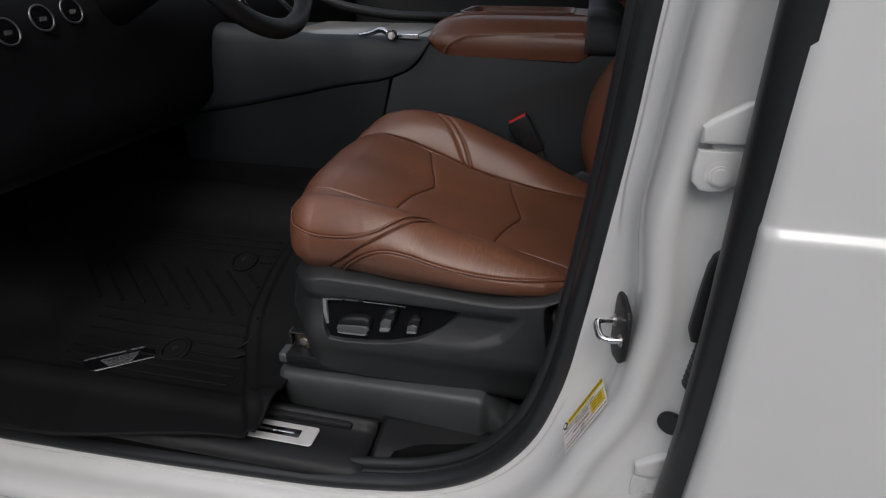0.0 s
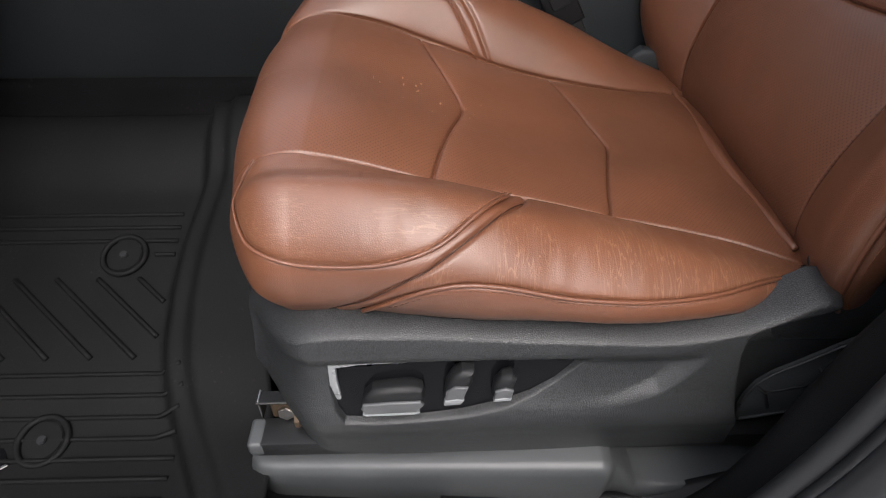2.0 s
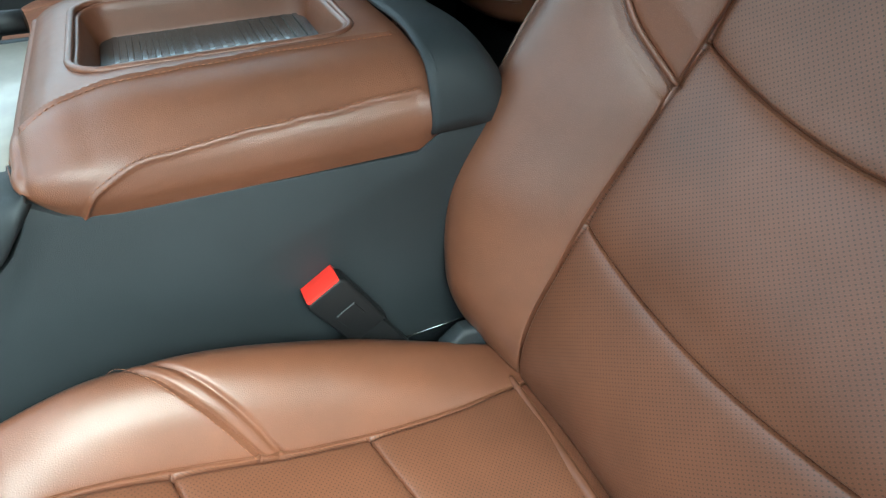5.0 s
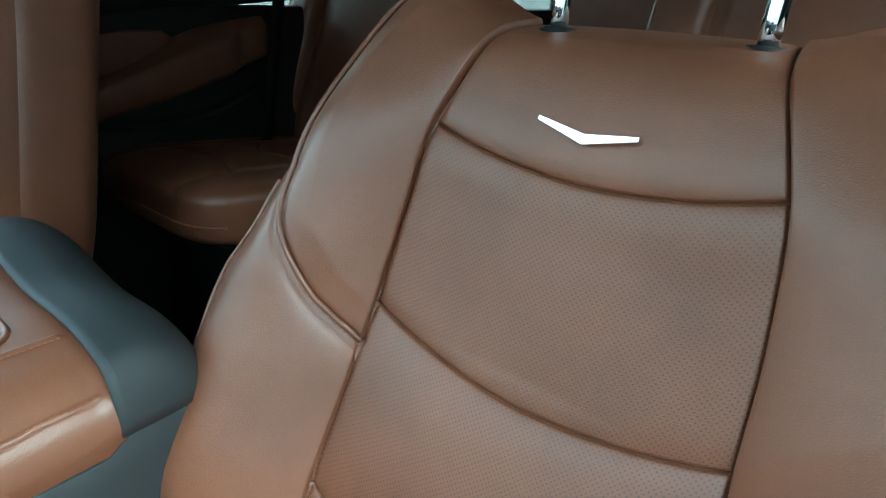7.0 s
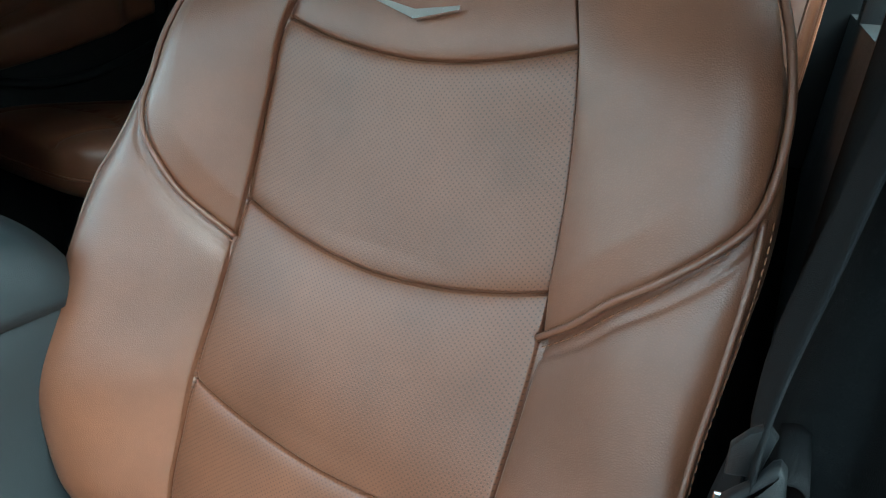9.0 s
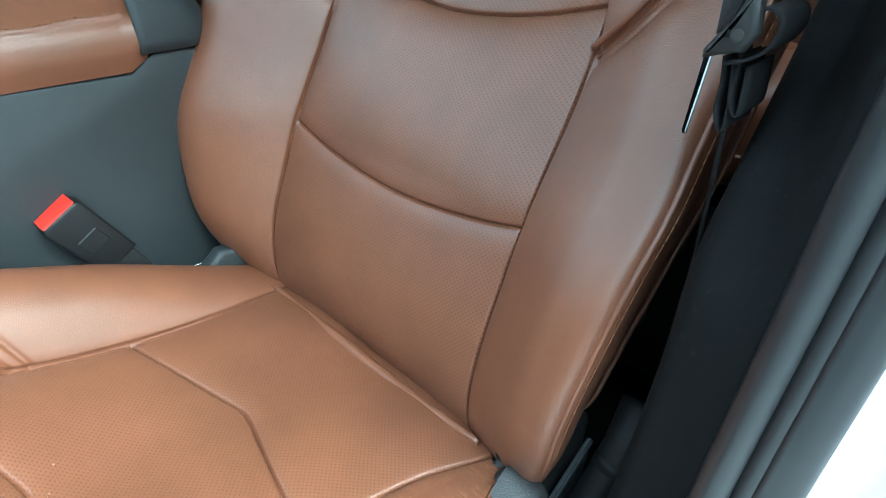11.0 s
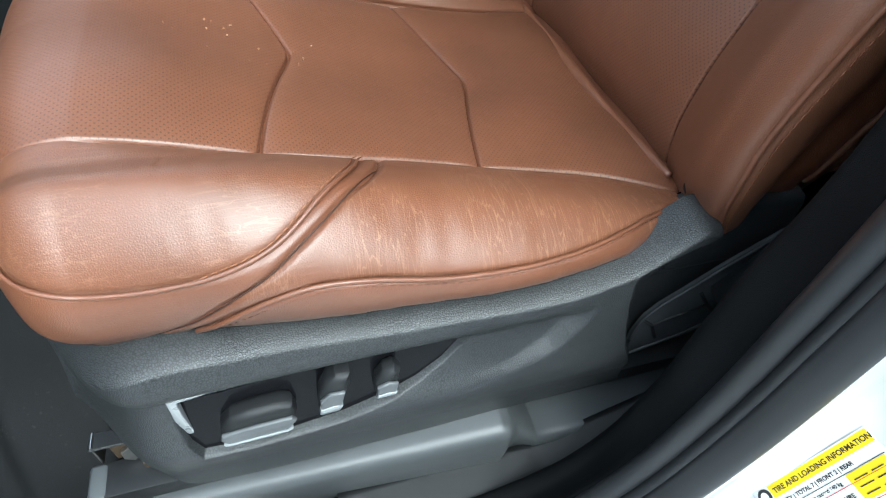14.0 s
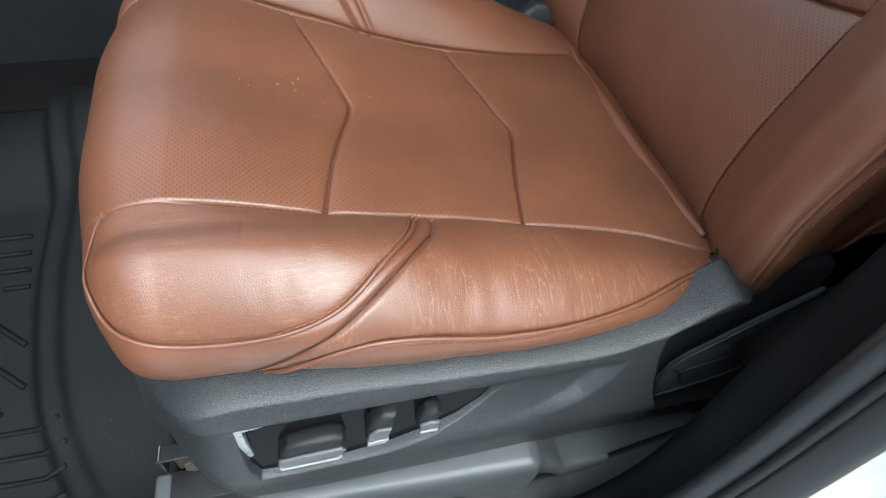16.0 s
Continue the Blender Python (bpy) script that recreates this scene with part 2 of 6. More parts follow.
def cushion_point(q, p):
    """The cushion's surface: q runs from the back (0) over the front lip (1), p across from the door side (-1) to the middle of the car (1)."""
    q = np.asarray(q, float)
    f = np.clip((q - 0.72) / 0.28, 0, 1) * 2.9               # the turn over the front lip and under it
    x0 = np.where(q < 0.72, 0.035 - q / 0.72 * 0.445, -0.41)
    zi = spl([(-0.43, 1.025), (-0.37, 1.013), (-0.30, 0.988), (-0.22, 0.958), (-0.14, 0.938), (-0.07, 0.926), (0, 0.916), (0.04, 0.905)], x0)
    yi = spl([(-0.43, 0.136), (-0.31, 0.138), (-0.16, 0.136), (-0.06, 0.150), (0, 0.172), (0.04, 0.18)], x0)
    zc = spl([(-0.43, 1.036), (-0.36, 1.050), (-0.30, 1.047), (-0.20, 1.006), (-0.10, 0.962), (-0.03, 0.932), (0.04, 0.908)], x0)
    zb = spl([(-0.43, 0.906), (-0.36, 0.913), (-0.22, 0.906), (-0.10, 0.898), (-0.05, 0.90), (0, 0.898), (0.04, 0.89)], x0)
    zc_in = spl([(-0.43, 1.049), (-0.36, 1.0605), (-0.30, 1.052), (-0.20, 1.016), (-0.10, 0.971), (-0.03, 0.936), (0.04, 0.908)], x0)
    yc = spl([(-0.43, 0.185), (-0.30, 0.198), (-0.15, 0.200), (0, 0.196), (0.04, 0.19)], x0)
    yo = spl([(-0.43, 0.222), (-0.30, 0.238), (-0.15, 0.236), (-0.05, 0.215), (0, 0.19), (0.04, 0.18)], x0)
    yn = spl([(-0.43, 0.136), (-0.31, 0.138), (-0.16, 0.136), (-0.06, 0.139), (0, 0.146), (0.04, 0.150)], x0)
    one = np.ones_like(zi)
    Y, Yn = (np.stack([0 * one, w * 0.5, w * 0.82, w, w + (yc + k - w) * 0.40, yc + k, yo + 1.6 * k, yo + 1.6 * k - 0.003, yo + 1.6 * k - 0.016], 1) for w, k in ((yi, 0.0), (yn, 0.005)))
    Z = np.stack([zi - 0.002, zi, zi + 0.002, zi + 0.003, zi + (zc_in - zi) * 0.72, zc_in, zb + (zc_in - zb) * 0.54, zb + (zc_in - zb) * 0.22, zb], 1)
    a = np.abs(p)
    y, z = np.where(np.asarray(p)[None, :] < 0, rows_spl(A_KEYS, Y, a), rows_spl(A_KEYS, Yn, a)), rows_spl(A_KEYS, Z, a, level=True)
    worn = zc - spl([(-0.43, 0.024), (-0.36, 0.036), (-0.25, 0.038), (-0.12, 0.019), (0, 0.001)], x0)   # the door side is sat flat
    dip = 0.014 * smooth((-0.20 - x0) / 0.17)                # the insert falls towards the door at its front
    W = np.stack([zi - 0.002, zi - 0.32 * dip, zi + 0.002 - 0.74 * dip, zi + 0.003 - dip, zi + (worn - zi) * 0.72 - 0.45 * dip, worn, zb + (worn - zb) * 0.56, zb + (worn - zb) * 0.22, zb], 1)
    z = np.where(np.asarray(p)[None, :] < 0, rows_spl(A_KEYS, W, a, level=True), z)
    wide = np.abs(y) / 0.235
    drop = 0.868 + 0.044 * wide ** 2                         # the lower edge at the front
    mid = drop + (z - drop) * 0.42
    inner = np.asarray(p)[None, :] > 0
    fx, c = np.abs(np.sin(f))[:, None] ** (0.62 + np.where(inner, 0.32, 0.34) * wide), np.cos(f)[:, None]
    fz = np.sign(c) * np.abs(c) ** (0.74 + np.where(inner, 0.26, 0.18) * wide)
    bow = np.where(inner, 0.029 * wide ** 3.2, 0.062 * wide ** 2.9 + 0.024 * smooth((np.abs(p)[None, :] - 0.76) / 0.24))
    short = 0.0075 * np.exp(-((np.asarray(p)[None, :] + 0.28) / 0.30) ** 2)
    x = x0[:, None] - np.maximum(0.086 - bow - short, 0.016) * fx
    x = x + np.where(inner, 0.0, -0.004) * np.clip(wide, 0, 1) ** 3 * np.exp(-((f[:, None] - 1.75) / 0.5) ** 2)
    z = np.where(f[:, None] > 0, mid + np.where(fz > 0, z - mid, (mid - drop) / 0.978) * fz, z)
    z = z - 0.42 * np.where(inner, smooth((np.abs(p)[None, :] - 0.42) / 0.2), 0) * (x0[:, None] - x) * np.clip(c, 0, 1)
    y = y * (1 - np.where(np.asarray(p) > 0, 0.035, 0.046)[None, :] * np.clip(f[:, None] / 1.57, 0, 1.6) ** 2)
    return np.stack([x, MID + y * np.sign(p), z], 2)


B_KEYS = (0, 0.2, 0.34, 0.42, 0.50, 0.63, 0.76, 0.88, 1.0)


def backrest_raw(q, p):
    """The backrest's surface before its top is rounded: q runs up from the cushion (0) over the top (1), p across as for the cushion."""
    q = np.asarray(q, float)
    f = np.clip((q - 0.90) / 0.10, 0, 1) * math.pi / 2
    z0 = np.where(q < 0.90, 0.885 + q / 0.90 * 0.585, 1.47)
    xi = spl([(0.885, 0.026), (0.92, 0.013), (0.955, 0.010), (1.0, 0.017), (1.06, 0.040), (1.105, 0.058), (1.18, 0.100), (1.256, 0.137), (1.34, 0.166), (1.41, 0.184), (1.47, 0.212)], z0)
    yi = spl([(0.885, 0.150), (0.92, 0.148), (1.0, 0.148), (1.105, 0.148), (1.256, 0.146), (1.34, 0.139), (1.41, 0.127), (1.47, 0.104)], z0)
    d = spl([(0.885, 0.0), (0.92, 0.012), (1.0, 0.050), (1.08, 0.074), (1.16, 0.080), (1.256, 0.070), (1.34, 0.052), (1.41, 0.030), (1.47, -0.004)], z0)
    yo = spl([(0.885, 0.224), (0.95, 0.240), (1.05, 0.252), (1.15, 0.262), (1.26, 0.270), (1.34, 0.271), (1.41, 0.258), (1.45, 0.240), (1.47, 0.226)], z0)
    one = np.ones_like(xi)
    Y = np.stack([0 * one, yi * 0.5, yi * 0.82, yi, yi + (yo - yi) * 0.28, yi + (yo - yi) * 0.66, yo - 0.005, yo - 0.008, yo - 0.030], 1)
    X = np.stack([xi + 0.006, xi + 0.004, xi + 0.001, xi, xi - d * 0.62, xi - d, xi - d * 0.62 + 0.016, xi + 0.045, xi + 0.115], 1)
    rise = spl([(0.885, 0.0), (0.92, 0.004), (0.96, 0.012), (1.01, 0.025), (1.06, 0.036), (1.12, 0.042), (1.18, 0.041), (1.256, 0.032), (1.34, 0.020), (1.41, 0.006), (1.47, -0.012)], z0)   # the door side is flatter, its crest near the welt
    more = 0.008 * smooth((z0 - 1.17) / 0.10) * (1 - smooth((z0 - 1.40) / 0.07))
    O = np.stack([xi + 0.006, xi + 0.004, xi + 0.001, xi, xi - rise * 0.50 - 0.003 - more * 0.6, xi - rise * 1.02 - 0.007 - more, xi - rise, xi + 0.045, xi + 0.115], 1)
    a = np.abs(p)
    y, x = rows_spl(B_KEYS, Y, a), rows_spl(B_KEYS, X, a, level=True)
    x = np.where(np.asarray(p)[None, :] < 0, rows_spl(B_KEYS, O, a, level=True), x)
    y = y + np.where(np.asarray(p)[None, :] > 0.42, 0.034 * np.clip((a - 0.42) / 0.35, 0, 1), 0) * np.clip((1.36 - z0) / 0.1, 0, 1)[:, None]
    y = y - np.where(np.asarray(p)[None, :] < -0.42, np.clip((a - 0.42) / 0.3, 0, 1), 0) * (0.006 * smooth((z0 - 1.15) / 0.08) + 0.002 * smooth((z0 - 1.29) / 0.12))[:, None]
    y = y + np.where(np.asarray(p)[None, :] > 0.42, np.clip((a - 0.42) / 0.3, 0, 1), 0) * 0.016 * smooth((1.31 - z0) / 0.09)[:, None] * smooth((z0 - 1.00) / 0.1)[:, None]
    wing = smooth((a - 0.42) / 0.20) * (1 - smooth((a - 0.70) / 0.30))   # the shoulders stand higher than the middle
    side = smooth((a - 0.42) / 0.3)
    top = np.where(np.asarray(p) > 0, 0.026, 0.012)
    z = z0[:, None] + (0.012 + top * wing) * np.sin(f)[:, None] + 0.4 * top * wing * smooth((z0[:, None] - 1.39) / 0.08)
    z = z + 0.034 * smooth((a - 0.72) / 0.28) * smooth((0.14 - q) / 0.14)[:, None]
    fall = smooth((a - 0.74) / 0.26)
    z = z - 0.050 * fall * smooth((z0[:, None] - 1.39) / 0.08)
    y = y - np.where(np.asarray(p) > 0, 0.030, 0.022) * fall * smooth((z0[:, None] - 1.37) / 0.10)
    x = x + (1 - np.cos(f)[:, None]) * 0.085 * np.clip(1.3 - a, 0, 1)
    y = y * (1 - (0.06 + 0.10 * side) * (1 - np.cos(f)[:, None]))
    return np.stack([x, MID + 0.010 + y * np.sign(p), z], 2)


def backrest_point(q, p):
    """The backrest's surface, with the turn over its shoulders rounded off."""
    q = np.asarray(q, float)
    reach = np.minimum(0.055 * smooth((q - 0.74) / 0.12), 0.9 * (1 - q))
    total = 0
    for k, w in ((-1, 1), (-0.75, 2), (-0.5, 3), (-0.25, 4), (0, 4), (0.25, 4), (0.5, 3), (0.75, 2), (1, 1)):
        total = total + w * backrest_raw(np.clip(q + k * reach, 0, 1), p)
    return total / 24.0


def finer(na):
    """Places across the seat, closer together at the two long seams."""
    p = np.linspace(-1, 1, na)
    fine = np.array((-0.011, -0.008, -0.0055, -0.0035, -0.002, -0.001, 0, 0.001, 0.002, 0.0035, 0.0055, 0.008, 0.011))
    return np.unique(np.r_[p[np.abs(np.abs(p) - 0.42) > 0.013], 0.42 + fine, -0.42 - fine])


def warped(point, nq, na, knots, targets):
    """A grid whose rows near the knots follow the target curves, one q for each column. Returns the q of every vertex, p and the points."""
    dense = np.linspace(0, 1, 900)
    fine = np.array((-0.0075, -0.0055, -0.004, -0.0028, -0.0019, -0.0011, -0.0005, 0, 0.0005, 0.0011, 0.0019, 0.0028, 0.004, 0.0055, 0.0075))
    q, p = np.linspace(0, 1, nq), np.linspace(-1, 1, na)
    q = np.unique(np.r_[q[[min(abs(v - k) for k in knots) > 0.009 for v in q]], *[k + fine for k in knots]])
    p = finer(na)
    nq, na = len(q), len(p)
    D = point(dense, p)
    Q = np.empty((nq, na))
    P = np.empty((nq, na, 3))
    for j in range(na):
        Q[:, j] = np.interp(q, [0, *knots, 1], [0, *[t[j] for t in targets], 1])
        for i in range(3):
            P[:, j, i] = np.interp(Q[:, j], dense, D[:, j, i])
    return q, Q, p, P

# ---- building helpers ----
def mesh_of(name, verts, faces, mat, smooth=True, uv=None):
    me = bpy.data.meshes.new(name)
    me.from_pydata([tuple(map(float, v)) for v in verts], [], [tuple(map(int, f)) for f in faces])
    me.materials.append(mat)
    if smooth:
        me.shade_smooth()
    if uv is not None:
        lay = me.uv_layers.new(name="UVMap")
        idx = np.empty(len(me.loops), dtype=np.int32)
        me.loops.foreach_get("vertex_index", idx)
        lay.data.foreach_set("uv", np.asarray(uv, dtype=np.float32)[idx].ravel())
    return me


def thing(name, label, category, at=(0, 0, 0), group="", kind=""):
    """An Empty at a thing's base, that carries its parts."""
    ob = new(name)
    ob.location = at
    ob.empty_display_size = 0.05
    return tagged(ob, label, category, group, kind)


def part(name, data, mat=None, parent=None, label=""):
    """Links a mesh or a bmesh, given in world places, as one object under a thing or part."""
    if isinstance(data, bmesh.types.BMesh):
        bmesh.ops.recalc_face_normals(data, faces=data.faces)
        me = bpy.data.meshes.new(name)
        data.to_mesh(me)
        data.free()
        me.materials.append(mat)
        data = me
    ob = new(name, data)
    if parent is not None:
        ob.parent = parent
        if parent.parent is None:
            ob.matrix_parent_inverse = Matrix.Translation(-parent.location)
    if label:
        tagged(ob, label)
    return ob


def smooth_by(bm, degrees=35):
    lim = radians(degrees)
    for f in bm.faces:
        f.smooth = True
    for e in bm.edges:
        if len(e.link_faces) == 2 and e.calc_face_angle(0) > lim:
            e.smooth = False
    return bm


def box(lo, hi, bevel=0.004, seg=2, m=None):
    bm = bmesh.new()
    bmesh.ops.create_cube(bm, size=1)
    lo, hi = Vector(lo), Vector(hi)
    for v in bm.verts:
        v.co = Vector(((lo[i] + hi[i]) / 2 + v.co[i] * (hi[i] - lo[i]) for i in range(3)))
    if bevel:
        bmesh.ops.bevel(bm, geom=list(bm.edges), offset=bevel, segments=seg, affect="EDGES", profile=0.5)
    if m is not None:
        bm.transform(m)
    return smooth_by(bm)


def prism(outline, depth, bevel=0.003, seg=2, m=None, angle=35):
    """An outline in the xy plane, raised from 0 to depth along z, with rounded edges, then placed by m."""
    bm = bmesh.new()
    f = bm.faces.new([bm.verts.new((x, y, 0)) for x, y in outline])
    bm.normal_update()
    if f.normal.z < 0:
        f.normal_flip()
    up = bmesh.ops.extrude_face_region(bm, geom=[f])
    bmesh.ops.translate(bm, verts=[v for v in up["geom"] if isinstance(v, bmesh.types.BMVert)], vec=(0, 0, depth))
    bmesh.ops.recalc_face_normals(bm, faces=bm.faces)
    if bevel:
        rims = [e for e in bm.edges if abs(e.verts[0].co.z - e.verts[1].co.z) < 1e-6]
        bmesh.ops.bevel(bm, geom=rims, offset=bevel, segments=seg, affect="EDGES", profile=0.5)
    if m is not None:
        bm.transform(m)
    return smooth_by(bm, angle)


SIDE = Matrix(((1, 0, 0, 0), (0, 0, -1, 0), (0, 1, 0, 0), (0, 0, 0, 1)))    # outline x, y to the car's x, z; raised towards the door


def side_at(y):
    return Matrix.Translation((0, y, 0)) @ SIDE


def rounded(x0, y0, x1, y1, r, n=5):
    out = []
    for cx, cy, a in ((x1 - r, y1 - r, 0), (x0 + r, y1 - r, 90), (x0 + r, y0 + r, 180), (x1 - r, y0 + r, 270)):
        out += [(cx + r * math.cos(radians(a + 90 * k / n)), cy + r * math.sin(radians(a + 90 * k / n))) for k in range(n + 1)]
    return out


def tube(points, radius, seg=8, mat=None, name="tube", closed=False, flat=1.0):
    p = np.array(points, float)
    n = len(p)
    tan = np.gradient(p, axis=0) if not closed else np.roll(p, -1, 0) - np.roll(p, 1, 0)
    tan /= np.maximum(np.linalg.norm(tan, axis=1)[:, None], 1e-9)
    ref = np.array((0, 0, 1.0)) if abs(tan[:, 2]).mean() < 0.8 else np.array((1.0, 0, 0))
    u = np.cross(tan, ref)
    u /= np.maximum(np.linalg.norm(u, axis=1)[:, None], 1e-9)
    w = np.cross(tan, u)
    rad = np.broadcast_to(np.asarray(radius, float), (n,))
    ang = np.linspace(0, 2 * math.pi, seg, endpoint=False)
    v = p[:, None] + rad[:, None, None] * (u[:, None] * np.cos(ang)[None, :, None] + flat * w[:, None] * np.sin(ang)[None, :, None])
    faces = []
    for i in range(n if closed else n - 1):
        for k in range(seg):
            a, b = i * seg + k, i * seg + (k + 1) % seg
            c, d = ((i + 1) % n) * seg + (k + 1) % seg, ((i + 1) % n) * seg + k
            faces.append((a, b, c, d))
    if not closed:
        faces += [tuple(range(seg))[::-1], tuple((n - 1) * seg + k for k in range(seg))]
    return mesh_of(name, v.reshape(-1, 3), faces, mat)


def ring(centre, normal, radius, thick, mat, name="ring", seg=40, flat=1.0):
    m = Vector(normal).to_track_quat("Z", "Y").to_matrix().to_4x4()
    pts = [Vector(centre) + m @ Vector((radius * math.cos(a), radius * math.sin(a), 0)) for a in np.linspace(0, 2 * math.pi, seg, endpoint=False)]
    return tube(pts, thick, 8, mat, name, closed=True, flat=flat)


def disc(centre, normal, radius, depth, mat_bevel=0.001, seg=32, top=1.0):
    bm = bmesh.new()
    bmesh.ops.create_cone(bm, cap_ends=True, segments=seg, radius1=radius, radius2=radius * top, depth=depth)
    if mat_bevel:
        bmesh.ops.bevel(bm, geom=[e for e in bm.edges if abs(e.verts[0].co.z - e.verts[1].co.z) < 1e-6], offset=mat_bevel, segments=2, affect="EDGES")
    bm.transform(Matrix.Translation(centre) @ Vector(normal).to_track_quat("Z", "Y").to_matrix().to_4x4())
    return smooth_by(bm)


def quads(ni, nj, wrap=False):
    i, j = np.meshgrid(np.arange(ni - 1), np.arange(nj if wrap else nj - 1), indexing="ij")
    i, j = i.ravel(), j.ravel()
    k = (j + 1) % nj
    return np.stack([i * nj + j, i * nj + k, (i + 1) * nj + k, (i + 1) * nj + j], 1)


def sheet(name, P, mat, thick=0.0, uv=None, flip=False):
    """A smooth sheet from a grid of points, with a back face where it is given a thickness."""
    ni, nj = P.shape[:2]
    V, F = P.reshape(-1, 3), quads(ni, nj)
    if flip:
        F = F[:, ::-1]
    if thick:
        du, dv = np.gradient(P, axis=0), np.gradient(P, axis=1)
        nrm = np.cross(du, dv)
        nrm /= np.maximum(np.linalg.norm(nrm, axis=2)[..., None], 1e-9)
        if flip:
            nrm = -nrm
        back = (P - nrm * thick).reshape(-1, 3)
        k = len(V)
        rim = np.r_[np.arange(nj), np.arange(1, ni) * nj + nj - 1, (ni - 1) * nj + np.arange(nj - 2, -1, -1), np.arange(ni - 2, 0, -1) * nj]
        nxt = np.roll(rim, -1)
        edge = np.stack([nxt, rim, rim + k, nxt + k], 1)
        if flip:
            edge = edge[:, ::-1]
        V, F = np.r_[V, back], np.r_[F, F[:, ::-1] + k, edge]
        uv = None
    return mesh_of(name, V, F, mat, uv=uv)


# ---- the driver's seat ----
def on_surface(point, qp, n=90, lift=0.0):
    """A line on a surface from a few (q, p), raised by lift."""
    w = path_spl(qp, n)
    diag = lambda q, p: point(np.clip(q, 0, 1), np.clip(p, -1, 1))[np.arange(n), np.arange(n)]
    at = diag(w[:, 0], w[:, 1])
    if lift:
        e = 2e-3
        nrm = np.cross(diag(w[:, 0] + e, w[:, 1]) - diag(w[:, 0] - e, w[:, 1]), diag(w[:, 0], w[:, 1] + e) - diag(w[:, 0], w[:, 1] - e))
        nrm /= np.maximum(np.linalg.norm(nrm, axis=1)[:, None], 1e-9)
        at = at + lift * nrm * SIGN[point]
    return at


SIGN = {cushion_point: -1.0, backrest_point: 1.0}


def normals_of(P, sign):
    n = np.cross(np.gradient(P, axis=0), np.gradient(P, axis=1))
    return sign * n / np.maximum(np.linalg.norm(n, axis=2)[..., None], 1e-9)


def stitches(name, line, mat, parent, every=0.0055, long=0.0036, r=0.0006, label=""):
    d = np.r_[0, np.cumsum(np.linalg.norm(np.diff(line, axis=0), axis=1))]
    V, F = [], []
    for s in np.arange(every / 2, d[-1], every):
        a, b = (np.array([np.interp(s + k * long / 2, d, line[:, i]) for i in range(3)]) for k in (-1, 1))
        t = (b - a) / max(np.linalg.norm(b - a), 1e-9)
        u = np.cross(t, (0.3, 0.2, 0.93))
        u /= np.linalg.norm(u)
        w = np.cross(t, u)
        k = len(V)
        for c, f in ((a, 0.5), ((a + b) / 2, 1.0), (b, 0.5)):
            V += [c + r * f * (u * math.cos(g) + w * math.sin(g)) for g in (0, math.pi / 2, math.pi, 3 * math.pi / 2)]
        for i in (0, 4):
            F += [(k + i + j, k + i + (j + 1) % 4, k + i + 4 + (j + 1) % 4, k + i + 4 + j) for j in range(4)]
    return tagged(part(name, mesh_of(name, V, F, mat), parent=parent, label=label), kind="stuff")


def split(P, uv, region, names, parent):
    """One mesh for each region of a grid of points."""
    ni, nj = P.shape[:2]
    F = quads(ni, nj)
    V, U = P.reshape(-1, 3), uv.reshape(-1, 2)
    made = {}
    for k, (name, mat, label) in names.items():
        f = F[region.ravel() == k]
        if not len(f):
            continue
        used, back = np.unique(f, return_inverse=True)
        made[k] = part(name, mesh_of(name, V[used], back.reshape(-1, 4), mat, uv=U[used]), parent=parent, label=label)
    return made


def centres(a):
    return (a[1:] + a[:-1]) / 2


CHEVRONS = ((-0.275, 0.040), (-0.122, 0.038))       # where the two seams of the insert meet the middle, and how far they run forward to the sides
PIPE_1 = [(0.771, -0.42), (0.793, -0.52), (0.815, -0.65), (0.806, -0.745), (0.758, -0.793), (0.70, -0.813), (0.62, -0.804), (0.555, -0.762), (0.507, -0.69), (0.467, -0.57), (0.455, -0.475), (0.449, -0.43)]
LINE_2 = [(0.430, -0.425), (0.443, -0.56), (0.487, -0.69), (0.548, -0.785), (0.602, -0.862), (0.645, -0.93), (0.685, -1.0)]
PIPE_3 = [(0.645, -1.0), (0.615, -0.925), (0.559, -0.852), (0.52, -0.826), (0.478, -0.814), (0.381, -0.812), (0.274, -0.80), (0.18, -0.755), (0.125, -0.70), (0.090, -0.655)]
FOLD_4 = [(0.462, 0.42), (0.487, 0.47), (0.528, 0.55), (0.575, 0.65), (0.62, 0.76), (0.66, 0.88), (0.685, 1.0)]
FOLD_5 = [(0.438, 0.42), (0.458, 0.47), (0.495, 0.55), (0.545, 0.65), (0.595, 0.76), (0.635, 0.88), (0.66, 1.0)]


def chevron_x(y, mid, run):
    a = np.abs(y - MID) / 0.138
    run = run * np.where(y > MID, 1.12, 0.90)
    return mid - run * (np.sqrt(a * a + 0.012) - 0.11) - 0.004 * np.sin(np.clip(a, 0, 1) * math.pi)


